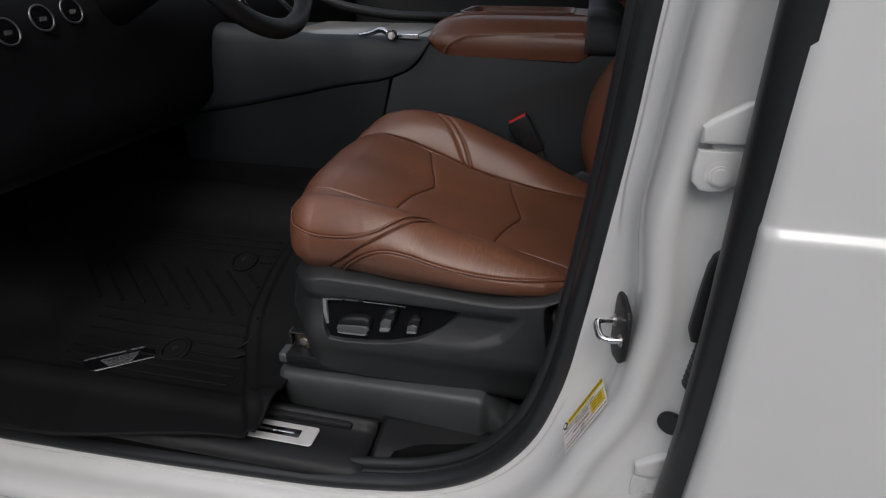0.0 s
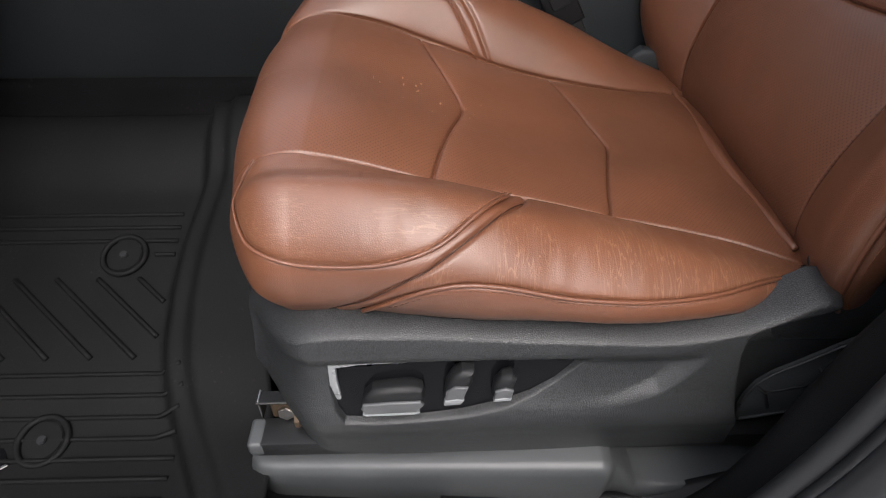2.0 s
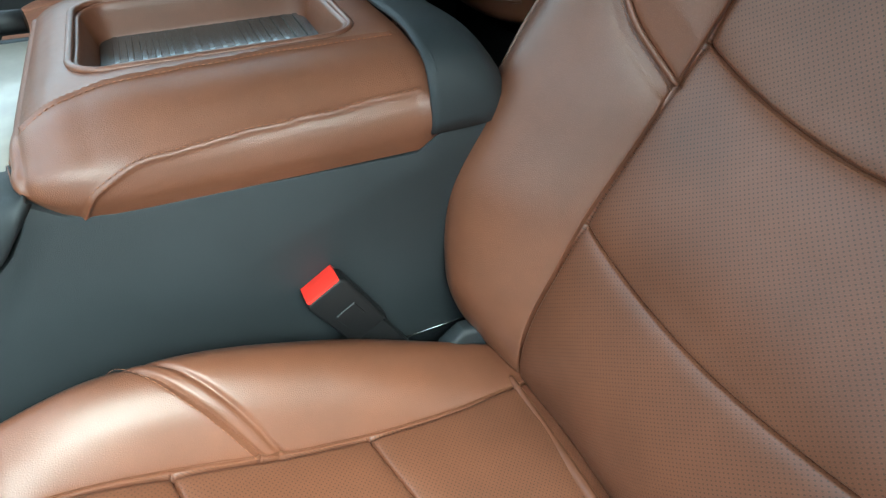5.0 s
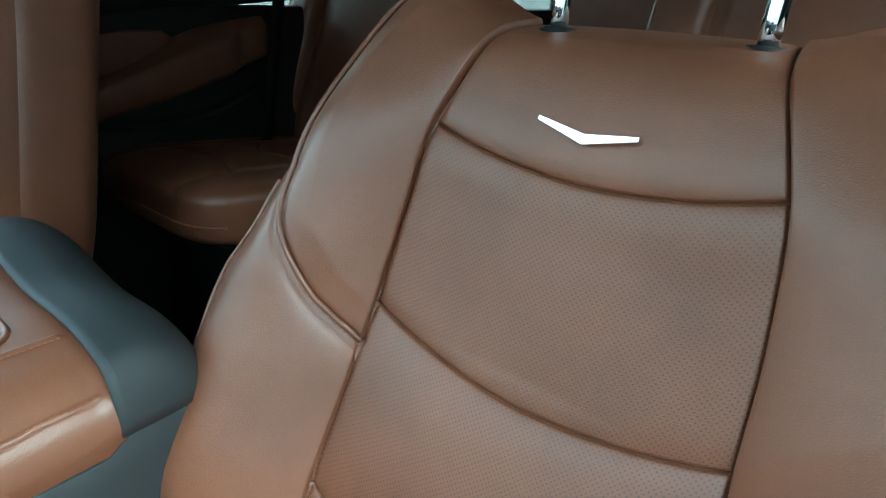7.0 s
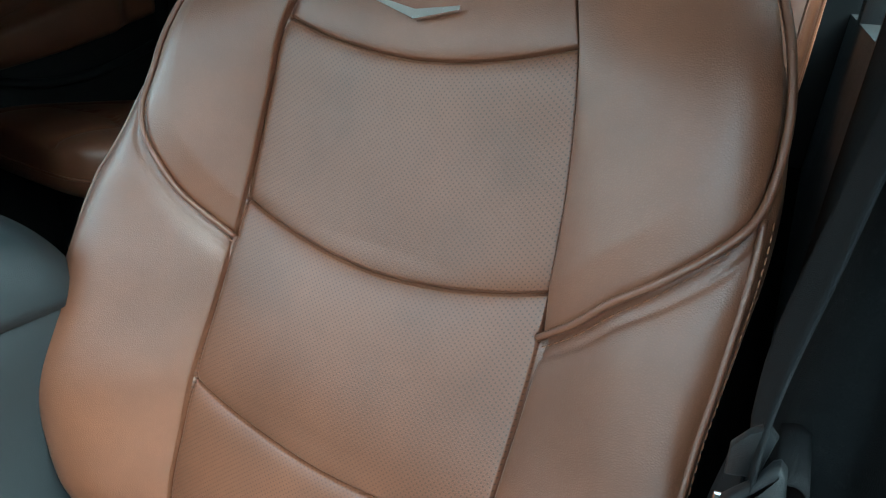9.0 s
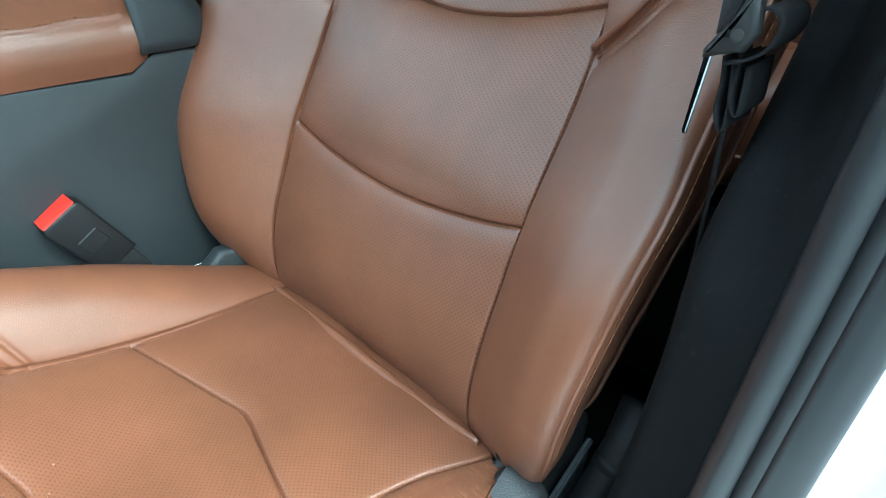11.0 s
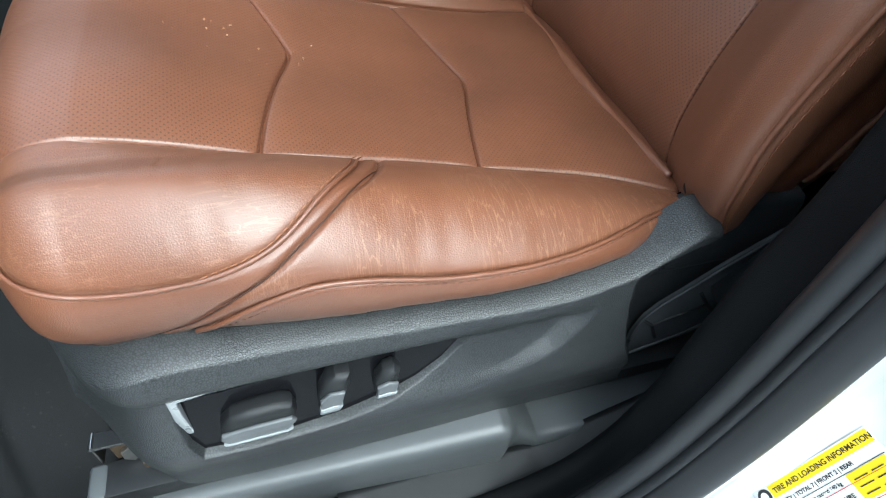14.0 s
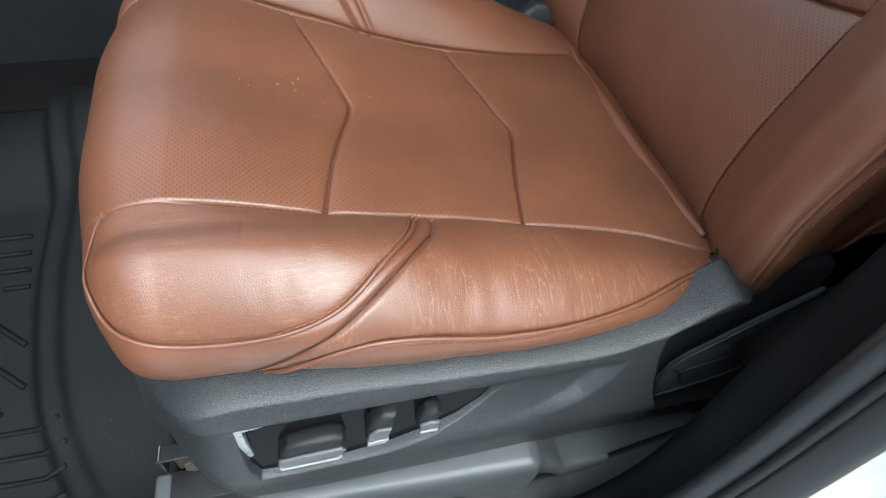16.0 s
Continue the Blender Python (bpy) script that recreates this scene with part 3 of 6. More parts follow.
def build_cushion(seat):
    cushion = part("cushion", mesh_of("cushion_foam", [(-0.40, -0.15, 0.90), (0.0, -0.15, 0.90), (0.0, 0.16, 0.90), (-0.40, 0.16, 0.90), (-0.40, -0.15, 0.93), (0.0, -0.15, 0.905), (0.0, 0.16, 0.905), (-0.40, 0.16, 0.93)],
                   [(3, 2, 1, 0), (4, 5, 6, 7), (0, 1, 5, 4), (1, 2, 6, 5), (2, 3, 7, 6), (3, 0, 4, 7)], SATIN_BLACK), parent=seat, label="brown leather seat cushion with chevron seams")
    nq, na = 400, 520
    p = finer(na)
    knots, targets = [], []
    for mid, run in CHEVRONS[::-1]:                          # rows of the grid that follow the two chevron seams
        yy = cushion_point(np.array([0.4]), p)[0, :, 1]
        edge = 1 - smooth((np.abs(p) - 0.42) / 0.25)
        xx = chevron_x(np.clip(yy, MID - 0.138, MID + 0.138), mid, run)
        at = (0.035 - mid) / 0.445 * 0.72
        knots.append(at)
        targets.append(at + ((0.035 - xx) / 0.445 * 0.72 - at) * edge)
    q, Q, p, P = warped(cushion_point, nq, na, knots, targets)
    nq, na = len(q), len(p)
    jl, jr = int(np.argmin(np.abs(p + 0.42))), int(np.argmin(np.abs(p - 0.42)))
    N = normals_of(P, SIGN[cushion_point])
    V = P.reshape(-1, 3)
    a = np.abs(p)[None, :] * np.ones((nq, 1))
    x, y = P[..., 0], P[..., 1]
    sink = np.zeros((nq, na))
    seam_l, seam_r = P[:, jl], P[:, jr]
    gap = np.minimum(np.linalg.norm(P - seam_l[:, None], axis=2), np.linalg.norm(P - seam_r[:, None], axis=2))
    on_top = 1 - np.clip((q - 0.80) / 0.10, 0, 1)[:, None]
    sink += (0.0035 * np.exp(-(gap / 0.0013) ** 2) + 0.0026 * np.exp(-gap / 0.006)) * (1 - 0.8 * smooth((q - 0.62) / 0.1))[:, None]
    inside = a < 0.42
    for mid, run in CHEVRONS:
        d = np.abs(x - chevron_x(y, mid, run))
        sink += inside * on_top * (0.0036 * np.exp(-(d / 0.0012) ** 2) + 0.0036 * np.exp(-d / 0.007))
    for line, deep, wide in ((PIPE_1, 0.0014, 0.0026), (LINE_2, 0.0034, 0.0017), (PIPE_3, 0.0022, 0.0024), (FOLD_4, 0.0034, 0.0020), (FOLD_5, 0.0030, 0.0024)):
        pts = on_surface(cushion_point, line, 70)
        d = near(V, pts).reshape(nq, na)
        sink += deep * np.exp(-(d / wide) ** 2) + 0.0006 * np.exp(-d / 0.007)
    # sat-in hollows and slow waves of the foam
    puff = 0.0030 * np.sin(np.clip(a / 0.42, 0, 1) * math.pi) ** 2 * on_top * inside
    wave = np.array([noise.noise(Vector((v[0] * 11, v[1] * 9, v[2] * 9))) for v in V[::1]]).reshape(nq, na) * 0.0022
    side = (p[None, :] < -0.5) & (x > -0.36)
    small = np.array([noise.noise(Vector((v[0] * 75, v[1] * 34, v[2] * 30))) if s else 0.0 for v, s in zip(V, side.ravel())]).reshape(nq, na) * 0.0006
    P = P + N * (puff + wave + small - sink)[..., None]
    step = np.linalg.norm(np.diff(P, axis=0), axis=2)
    along = np.r_[np.zeros((1, na)), np.cumsum(step, axis=0)]
    uv = np.stack([along, y], 2)
    # the panels between the seams
    qr = centres(q)[:, None] + 0 * centres(p)[None, :]
    qc, pc = (Q[1:, 1:] + Q[:-1, :-1]) / 2, centres(p)[None, :] + 0 * qr
    ac = np.abs(pc)
    region = np.where(pc < 0, 4, 5)
    ins = ac < 0.42
    region[ins] = 1
    region[ins & (qr < knots[1])] = 2
    region[ins & (qr < knots[0])] = 3
    dense = lambda line: path_spl(line, 200)
    l2, p1, p3 = dense(LINE_2), dense(PIPE_1), dense(PIPE_3)
    q_l2 = np.interp(ac, -l2[:, 1], l2[:, 0])
    turn = int(np.argmax(p1[:, 0]))
    low, head = p1[turn:][::-1], p1[:turn + 1]
    a_p1 = np.interp(qc, low[:, 0], -low[:, 1])
    q_head = np.where(ac < 0.65, np.interp(ac, -head[:, 1], head[:, 0]), p1[turn, 0])
    front = (pc < -0.42) & (qc > q_l2)
    region[front] = 6
    region[front & (ac < a_p1) & (qc < q_head)] = 7
    skirt = p3[np.argsort(p3[:, 0])]
    region[(pc < -0.42) & ~front & (qc > 0.13) & (ac > np.interp(qc, skirt[:, 0], -skirt[:, 1]))] = 8
    region[(pc > 0.42) & (qc > np.interp(ac, *zip(*[(b, a_) for a_, b in FOLD_4])))] = 9
    split(P, uv, region, {
        1: ("front_insert", PERF, "perforated brown leather panel"), 2: ("middle_insert", PERF, "perforated brown leather panel"),
        3: ("rear_insert", PERF, "perforated brown leather panel"), 4: ("outer_bolster", WORN, "creased and worn leather bolster"),
        5: ("inner_bolster", LEATHER, ""), 6: ("front_skirt", LEATHER, ""), 7: ("front_bolster", WORN_FRONT, "worn leather bolster"),
        8: ("side_skirt", LEATHER, ""), 9: ("inner_front_bolster", LEATHER, "")}, cushion)
    part("piping", tube(on_surface(cushion_point, PIPE_1, 120, 0.0003), np.interp(np.arange(120), [0, 18, 45, 100, 119], [0.0004, 0.0006, 0.0016, 0.0015, 0.0003]), 8, LEATHER, "piping"), parent=cushion)
    part("piping", tube(on_surface(cushion_point, PIPE_3, 120, 0.0002), 0.0018, 8, LEATHER, "piping"), parent=cushion)
    part("rear_roll", tube(path_spl([(0.005, MID - 0.158, 0.9205), (0.003, MID - 0.08, 0.9155), (0.003, MID + 0.02, 0.9145), (0.003, MID + 0.10, 0.9155), (0.002, MID + 0.158, 0.919)], 60), 0.0058 * np.sin(np.linspace(0.12, math.pi - 0.12, 60)) ** 0.35, 12, LEATHER, "rear_roll"), parent=cushion, label="rolled leather edge below the backrest")
    stitches("stitching", on_surface(cushion_point, [(a_ + 0.006, b) for a_, b in PIPE_1[6:]], 160, 0.0003), THREAD, cushion, label="row of pale brown thread")
    stitches("stitching", on_surface(cushion_point, [(a_ - 0.004, b - 0.014) for a_, b in PIPE_3[1:]], 160, 0.0003), DARK_THREAD, cushion, r=0.00035)
    stitches("stitching", on_surface(cushion_point, [(a_ + 0.008, b) for a_, b in FOLD_4[:-2]], 130, 0.0001), THREAD, cushion, r=0.0005)
    part("seam", tube(on_surface(cushion_point, LINE_2[1:], 160, -0.0016), 0.0005, 6, SEAMLINE, "seam"), parent=cushion, label="dark stitched seam")
    return cushion


SEAM_Z = ((0.338, 0.034, 0.145), (0.571, 0.042, 0.146), (0.806, 0.034, 0.127))   # height of the seam ends on the backrest, how far the middle hangs, half width
FOLD_OUT = [(0.527, -0.42), (0.560, -0.475), (0.600, -0.535), (0.635, -0.605), (0.669, -0.677), (0.700, -0.727), (0.756, -0.755), (0.813, -0.767), (0.865, -0.766), (0.913, -0.758), (0.946, -0.738), (0.972, -0.705), (1.0, -0.65)]
FOLD_IN = [(0.520, 0.42), (0.565, 0.472), (0.622, 0.540), (0.662, 0.594), (0.700, 0.634), (0.750, 0.662), (0.829, 0.682), (0.88, 0.700), (0.925, 0.690), (0.96, 0.64), (1.0, 0.56)]


def build_backrest(seat):
    back = part("backrest", box((0.215, -0.18, 0.93), (0.245, 0.20, 1.36), 0.01, 3), SATIN_BLACK, seat, "brown leather seat back with winged shoulders")
    nq, na = 330, 460
    p = finer(na)
    sags = [at - sag * np.clip(1 - (np.minimum(np.abs(p), 0.42) / 0.42) ** 1.7, 0, 1) for at, sag, half in SEAM_Z]
    knots = [at for at, sag, half in SEAM_Z]
    q, Q, p, P = warped(backrest_point, nq, na, knots, sags)
    nq, na = len(q), len(p)
    jl, jr = int(np.argmin(np.abs(p + 0.42))), int(np.argmin(np.abs(p - 0.42)))
    N = normals_of(P, SIGN[backrest_point])
    V = P.reshape(-1, 3)
    a = np.abs(p)[None, :] * np.ones((nq, 1))
    qg = Q
    qr = q[:, None] + 0 * p[None, :]
    y = P[..., 1]
    sink = np.zeros((nq, na))
    gap = np.minimum(np.linalg.norm(P - P[:, jl][:, None], axis=2), np.linalg.norm(P - P[:, jr][:, None], axis=2))
    sink += 0.0036 * np.exp(-(gap / 0.0012) ** 2) + 0.0018 * np.exp(-gap / 0.005)
    inside = a < 0.42
    for line in sags:
        d = np.abs(qg - line[None, :]) * 0.68
        sink += inside * (0.0032 * np.exp(-(d / 0.0011) ** 2) + 0.0040 * np.exp(-d / 0.009))
    folds = {-1: path_spl(FOLD_OUT, 90), 1: path_spl(FOLD_IN, 90)}
    lines = [on_surface(backrest_point, folds[k], 90) for k in (-1, 1)]
    d = np.minimum(near(V, lines[0]), near(V, lines[1])).reshape(nq, na)
    a_fold = np.where(p[None, :] < 0, np.interp(qg, folds[-1][:, 0], -folds[-1][:, 1]), np.interp(qg, folds[1][:, 0], folds[1][:, 1]))
    outer = (a > 0.42) & (a > a_fold)
    wing = (a > 0.42) & ~outer
    away = np.where(outer, d, -d)                                               # below the welt runs a stitched band, then the panel swells again
    sink += 0.0030 * np.exp(-(d / 0.0030) ** 2) + 0.0048 * smooth((away + 0.002) / 0.006) * np.exp(-(np.maximum(away, 0) / 0.017) ** 2) + 0.0016 * np.exp(-((away - 0.0125) / 0.0016) ** 2)
    puff = 0.006 * np.sin(np.clip((qg - 0.05) / 0.28, 0, 1) * math.pi) * inside * np.cos(np.clip(a / 0.42, 0, 1) * math.pi / 2)
    puff += 0.005 * np.sin(np.clip((qg - 0.34) / 0.22, 0, 1) * math.pi) * inside * np.cos(np.clip(a / 0.42, 0, 1) * math.pi / 2)
    puff += 0.005 * wing * np.clip(d / 0.03, 0, 1)
    door = (p[None, :] < 0) * (1 - smooth((qg - 0.62) / 0.06))                   # groove behind the welt, then a hollow before the rear panel
    sink += door * (0.0030 * np.exp(-((a - 0.772) / 0.006) ** 2) + 0.012 * np.exp(-((a - 0.875) / 0.032) ** 2) + 0.003 * np.exp(-((a - 0.935) / 0.006) ** 2))
    wave = np.array([noise.noise(Vector((v[0] * 9 + 5, v[1] * 9, v[2] * 9))) for v in V]).reshape(nq, na) * 0.0022
    P = P + N * (puff + wave - sink)[..., None]
    along = np.r_[0, np.cumsum(np.linalg.norm(np.diff(P[:, na // 2], axis=0), axis=1))]
    uv = np.stack([along[:, None] + 0 * y, y], 2)
    c = lambda g: (g[1:, 1:] + g[:-1, :-1]) / 2
    ac, qc, pc = c(a), c(qg), c(p[None, :] + 0 * qg)
    rc = c(qr)
    region = np.where(pc < 0, 5, 6)
    ins = ac < 0.42
    region[ins] = 1
    region[ins & (rc > knots[0])] = 2
    region[ins & (rc > knots[1])] = 3
    region[ins & (rc > knots[2])] = 4
    up = c(wing.astype(float)) > 0.5
    region[up & (pc < 0)] = 7
    region[up & (pc > 0)] = 8
    split(P, uv, region, {
        1: ("lower_insert", PERF, "perforated brown leather panel"), 2: ("middle_insert", PERF, "perforated brown leather panel"),
        3: ("upper_insert", PERF, "perforated brown leather panel"), 4: ("top_panel", LEATHER, "smooth leather panel below the headrest"),
        5: ("outer_bolster", LEATHER, ""), 6: ("inner_bolster", LEATHER, ""), 7: ("outer_shoulder", LEATHER, "winged leather shoulder"), 8: ("inner_shoulder", LEATHER, "winged leather shoulder")}, back)
    for k in (-1, 1):
        w = folds[k]
        part("piping", tube(on_surface(backrest_point, w, 90, 0.0012), 0.0026, 8, LEATHER, "piping"), parent=back)
        stitches("stitching", on_surface(backrest_point, np.c_[w[:, 0] - 0.0085, w[:, 1]][:56], 160, -0.0042), THREAD, back, 0.0062, 0.0042, 0.0006)
        pipe = [(0.03, k * 0.81), (0.10, k * 0.79), (0.20, k * 0.765), (0.30, k * 0.736), (0.40, k * 0.722), (0.50, k * 0.720), (0.60, k * 0.722), (0.695, k * 0.730)]
        if k < 0:
            pipe = [(0.02, -0.765), (0.10, -0.760), (0.20, -0.757), (0.30, -0.755), (0.40, -0.752), (0.50, -0.748), (0.60, -0.742), (0.695, -0.735)]
            rear_welt = [(a_, -0.930) for a_ in (0.06, 0.15, 0.25, 0.35, 0.45, 0.55, 0.64)]
            part("piping", tube(on_surface(backrest_point, rear_welt, 90, 0.0002), 0.0022, 8, LEATHER, "piping"), parent=back)
            stitches("stitching", on_surface(backrest_point, [(a_, b - 0.022) for a_, b in rear_welt], 120, 0.0008), THREAD, back, 0.0062, 0.0042, 0.0007)
        part("piping", tube(on_surface(backrest_point, pipe, 90, 0.0004), 0.0022, 8, LEATHER, "piping"), parent=back)
        stitches("stitching", on_surface(backrest_point, [(a_, b + k * 0.024) for a_, b in pipe], 120, 0.0006), THREAD, back, 0.0062, 0.0042, 0.0007)
    # leather side and back
    q2 = np.linspace(0, 1, 40)
    rim = backrest_point(q2, np.array([-1.0, 1.0]))
    rows = []
    for k in range(len(q2)):
        o, i = rim[k, 0], rim[k, 1]
        rear = np.array((0.055, 0, 0.0))
        rows.append([o, o + rear * 0.7 + (0, 0.012, 0), o + rear + (0.015, 0.05, 0), (o + i) / 2 + rear + (0.03, 0, 0), i + rear + (0.015, -0.05, 0), i + rear * 0.7 + (0, -0.012, 0), i])
    part("back_panel", sheet("back_panel", np.array(rows), REAR_LEATHER), parent=back)
    part("bottom_edge", sheet("bottom_edge", np.array([[rim[0, 0], rim[0, 1]], [rim[0, 0] + (0.06, 0.01, -0.01), rim[0, 1] + (0.06, -0.01, -0.01)]]), REAR_LEATHER), parent=back)
    # the chrome chevron on the top panel
    mark = on_surface(backrest_point, [(0.828, 0.120), (0.816, 0.002), (0.825, -0.116)], 3, 0.0)
    n0 = Vector((-0.94, 0, 0.34))
    bm = bmesh.new()
    l_, m_, r_ = (Vector(v) + n0 * 0.004 for v in mark)
    upw = Vector((0.34, 0, 0.94))
    ring_ = [l_ + upw * 0.0022, m_ + upw * 0.0036, r_ + upw * 0.0022, r_ - upw * 0.0006, m_ - upw * 0.0034, l_ - upw * 0.0006]
    f = bm.faces.new([bm.verts.new(v) for v in ring_])
    up_ = bmesh.ops.extrude_face_region(bm, geom=[f])
    bmesh.ops.translate(bm, verts=[v for v in up_["geom"] if isinstance(v, bmesh.types.BMVert)], vec=n0 * 0.0035)
    part("chevron_emblem", bm, CHROME, back, "small chrome chevron badge")
    return back


seat = thing("driver_seat", "brown perforated leather driver's seat with black plastic base", "car seat", (0, MID, 0.74))
build_cushion(seat)
build_backrest(seat)

# headrest on two chrome posts, above the backrest
part("headrest", sheet("headrest", np.array([[(0.275 + 0.055 * math.cos(t) * (1 - 0.25 * abs(v) ** 3), MID + 0.006 + 0.135 * v * (1 - 0.08 * math.cos(t) ** 2), 1.655 + 0.085 * math.sin(t) * (1 - 0.18 * abs(v) ** 4) + 0.02)
                                                        for t in np.linspace(0, 2 * math.pi, 33)] for v in np.linspace(-1, 1, 25)]), LEATHER), parent=seat, label="brown leather headrest on chrome posts")
for y0 in (0.086, -0.063):
    post = part("headrest_post", tube([(0.258, y0, 1.472), (0.260, y0, 1.50), (0.266, y0, 1.56), (0.272, y0, 1.64)], 0.0068, 16, CHROME, "headrest_post"), parent=seat, label="polished chrome post")
    part("post_collar", disc((0.262, y0, 1.477), (0.12, 0, 1), 0.020, 0.008, 0.003, top=0.8), SATIN_BLACK, seat)
    if y0 > 0:
        for k in range(7):
            part("post_notch", box((0.2655 + 0.0012 * k, y0 - 0.009, 1.515 + 0.014 * k), (0.2695 + 0.0012 * k, y0 - 0.002, 1.522 + 0.014 * k), 0.001, 1), SATIN_BLACK, post)

# ---- plastic base of the seat, with its switches ----
TOP_EDGE = [(-0.476, 0.872), (-0.446, 0.896), (-0.41, 0.910), (-0.34, 0.913), (-0.22, 0.907), (-0.10, 0.905), (-0.06, 0.913), (-0.03, 0.928), (-0.006, 0.937), (0.012, 0.928), (0.03, 0.904), (0.06, 0.885)]
LOW_EDGE = [(-0.476, 0.81), (-0.450, 0.776), (-0.420, 0.746), (-0.38, 0.734), (-0.29, 0.732), (-0.19, 0.734), (-0.06, 0.739), (-0.03, 0.742), (-0.012, 0.752), (0.03, 0.764), (0.07, 0.777), (0.10, 0.788)]
PANEL = [(-0.394, 0.872), (-0.355, 0.8765), (-0.30, 0.878), (-0.24, 0.8785), (-0.205, 0.8775), (-0.180, 0.875), (-0.192, 0.857), (-0.206, 0.843), (-0.226, 0.830), (-0.250, 0.820), (-0.285, 0.811), (-0.320, 0.8065), (-0.360, 0.804), (-0.386, 0.8055), (-0.3925, 0.818), (-0.396, 0.84)]
BODY = [(-0.233, 0.822), (-0.196, 0.820), (-0.168, 0.824), (-0.15, 0.829), (-0.123, 0.844), (-0.108, 0.863), (-0.097, 0.880), (-0.090, 0.902), (-0.088, 0.96), (0.2, 0.96), (0.2, 0.70), (-0.55, 0.70), (-0.55, 0.818)]


def inside_of(poly, x, z):
    """How far the places lie inside an outline (outside: below zero)."""
    q = np.array(poly)
    sign = np.zeros(x.shape, bool)
    d = np.full(x.shape, 9.0)
    for (ax, az), (bx, bz) in zip(q, np.roll(q, -1, 0)):
        ex, ez = bx - ax, bz - az
        s = np.clip(((x - ax) * ex + (z - az) * ez) / (ex * ex + ez * ez), 0, 1)
        d = np.minimum(d, np.hypot(x - ax - s * ex, z - az - s * ez))
        cross = ((az > z) != (bz > z)) & (x < (bx - ax) * (z - az) / (bz - az if bz != az else 1e-9) + ax)
        sign ^= cross
    return np.where(sign, d, -d)


def build_base(seat):
    base = part("seat_base", box((-0.42, -0.17, 0.785), (0.05, 0.19, 0.885), 0.01), SATIN_BLACK, seat, "black grained plastic base trim with power switches")
    ns, nv = 520, 170
    xs, v = np.linspace(-0.476, 0.10, ns), np.linspace(0, 1, nv)
    top, low = spl(TOP_EDGE, xs), spl(LOW_EDGE, xs)
    z = top[:, None] + (low - top)[:, None] * v[None, :]
    x = xs[:, None] + 0 * z
    # a rolled band under the leather, a hollow below it, and the body that rises to the hinge
    band = spl([(0.73, 0.2275), (0.770, 0.2345), (0.796, 0.2425), (0.806, 0.2432), (0.818, 0.2405), (0.838, 0.2325), (0.855, 0.2285), (0.866, 0.2285), (0.873, 0.2325), (0.881, 0.2362), (0.893, 0.2365), (0.905, 0.2335), (0.92, 0.2300), (0.95, 0.228)], z)
    flank = spl([(0.73, 0.2275), (0.770, 0.2345), (0.796, 0.2425), (0.806, 0.2432), (0.82, 0.2420), (0.85, 0.2390), (0.90, 0.2345), (0.92, 0.231), (0.95, 0.225)], z)
    body_side = smooth((inside_of(BODY, x, z) + 0.005) / 0.016)
    out = band + (flank - band) * body_side
    out = out - 0.034 * np.clip(1 - (top[:, None] - z) / 0.011, 0, 1) ** 2.4
    out = out - 0.075 * smooth((-0.398 - x) / 0.085) ** 1.5                         # the rounded front corner
    lip = inside_of(PANEL, x, z)
    sunk = smooth((lip + 0.0005) / 0.0035)
    out = out * (1 - sunk) + np.minimum(out, 0.2300 - 0.254 * (z - 0.817)) * sunk
    # the recess at the rear with its blind slot
    rear = spl([(0.735, -0.030), (0.784, -0.039), (0.823, -0.053), (0.857, -0.060), (0.886, -0.063), (0.903, -0.058), (0.914, -0.032), (0.922, -0.006), (0.932, 0.012)], z)
    sunk_in = smooth((x - rear) / 0.010)
    out = out * (1 - sunk_in) + np.minimum(out, 0.206 - 0.03 * smooth((z - 0.86) / 0.04)) * sunk_in
    P = np.stack([x, MID - 0.004 - out, z], 2)
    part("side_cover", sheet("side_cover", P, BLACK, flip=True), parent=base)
    # front cover, under the lip of the cushion
    yy = np.linspace(-0.165, 0.19, 40)
    F = np.array([[(-0.450 - 0.020 * math.sin(math.pi * k / 39) ** 0.6 + 0.42 * (0.885 - zz), y, zz) for k, y in enumerate(yy)] for zz in np.linspace(0.885, 0.80, 12)])
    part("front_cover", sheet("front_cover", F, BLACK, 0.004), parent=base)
    # plate behind the switches
    y0 = -0.2200
    part("switch_panel", prism(PANEL, 0.002, 0.0006, 1, Matrix(((1, 0, 0, 0), (0, 0.254, -1, -0.4345), (0, 1, 0, 0), (0, 0, 0, 1)))), PANEL_BLACK, base, "smooth black switch panel")
    trim = [(-0.3945, 0.8645), (-0.37, 0.8672), (-0.33, 0.8688), (-0.33, 0.8675), (-0.369, 0.8655), (-0.3885, 0.8620), (-0.3890, 0.845), (-0.3870, 0.815), (-0.3860, 0.799), (-0.3905, 0.812), (-0.3955, 0.840)]
    part("trim_bracket", prism([(a, b + 0.004) for a, b in trim], 0.0070, 0.001, 2, side_at(y0)), SWITCH_SILVER, base, "satin silver trim at the end of the panel")
    thin = [(-0.33, 0.8688), (-0.29, 0.8688), (-0.262, 0.8680), (-0.29, 0.8674), (-0.33, 0.8672)]
    part("trim_line", prism([(a, b + 0.002) for a, b in thin], 0.004, 0.0003, 1, side_at(y0)), SILVER, base)

    def switch(body, cap, strip, depth):
        body, cap, strip = ([(a, b + 0.012) for a, b in line] for line in (body, cap, strip))
        level = sum(b for _, b in strip) / len(strip)
        strip = [(a, level + 0.45 * (b - level)) for a, b in strip]
        s = part("power_switch", prism(body, depth, 0.0062, 5, side_at(y0)), SATIN_BLACK, base, "power seat switch with a silver face")
        part("switch_face", prism(cap, 0.004, 0.0018, 3, side_at(y0 - depth + 0.001)), SWITCH_GREY, s, "satin grey switch face")
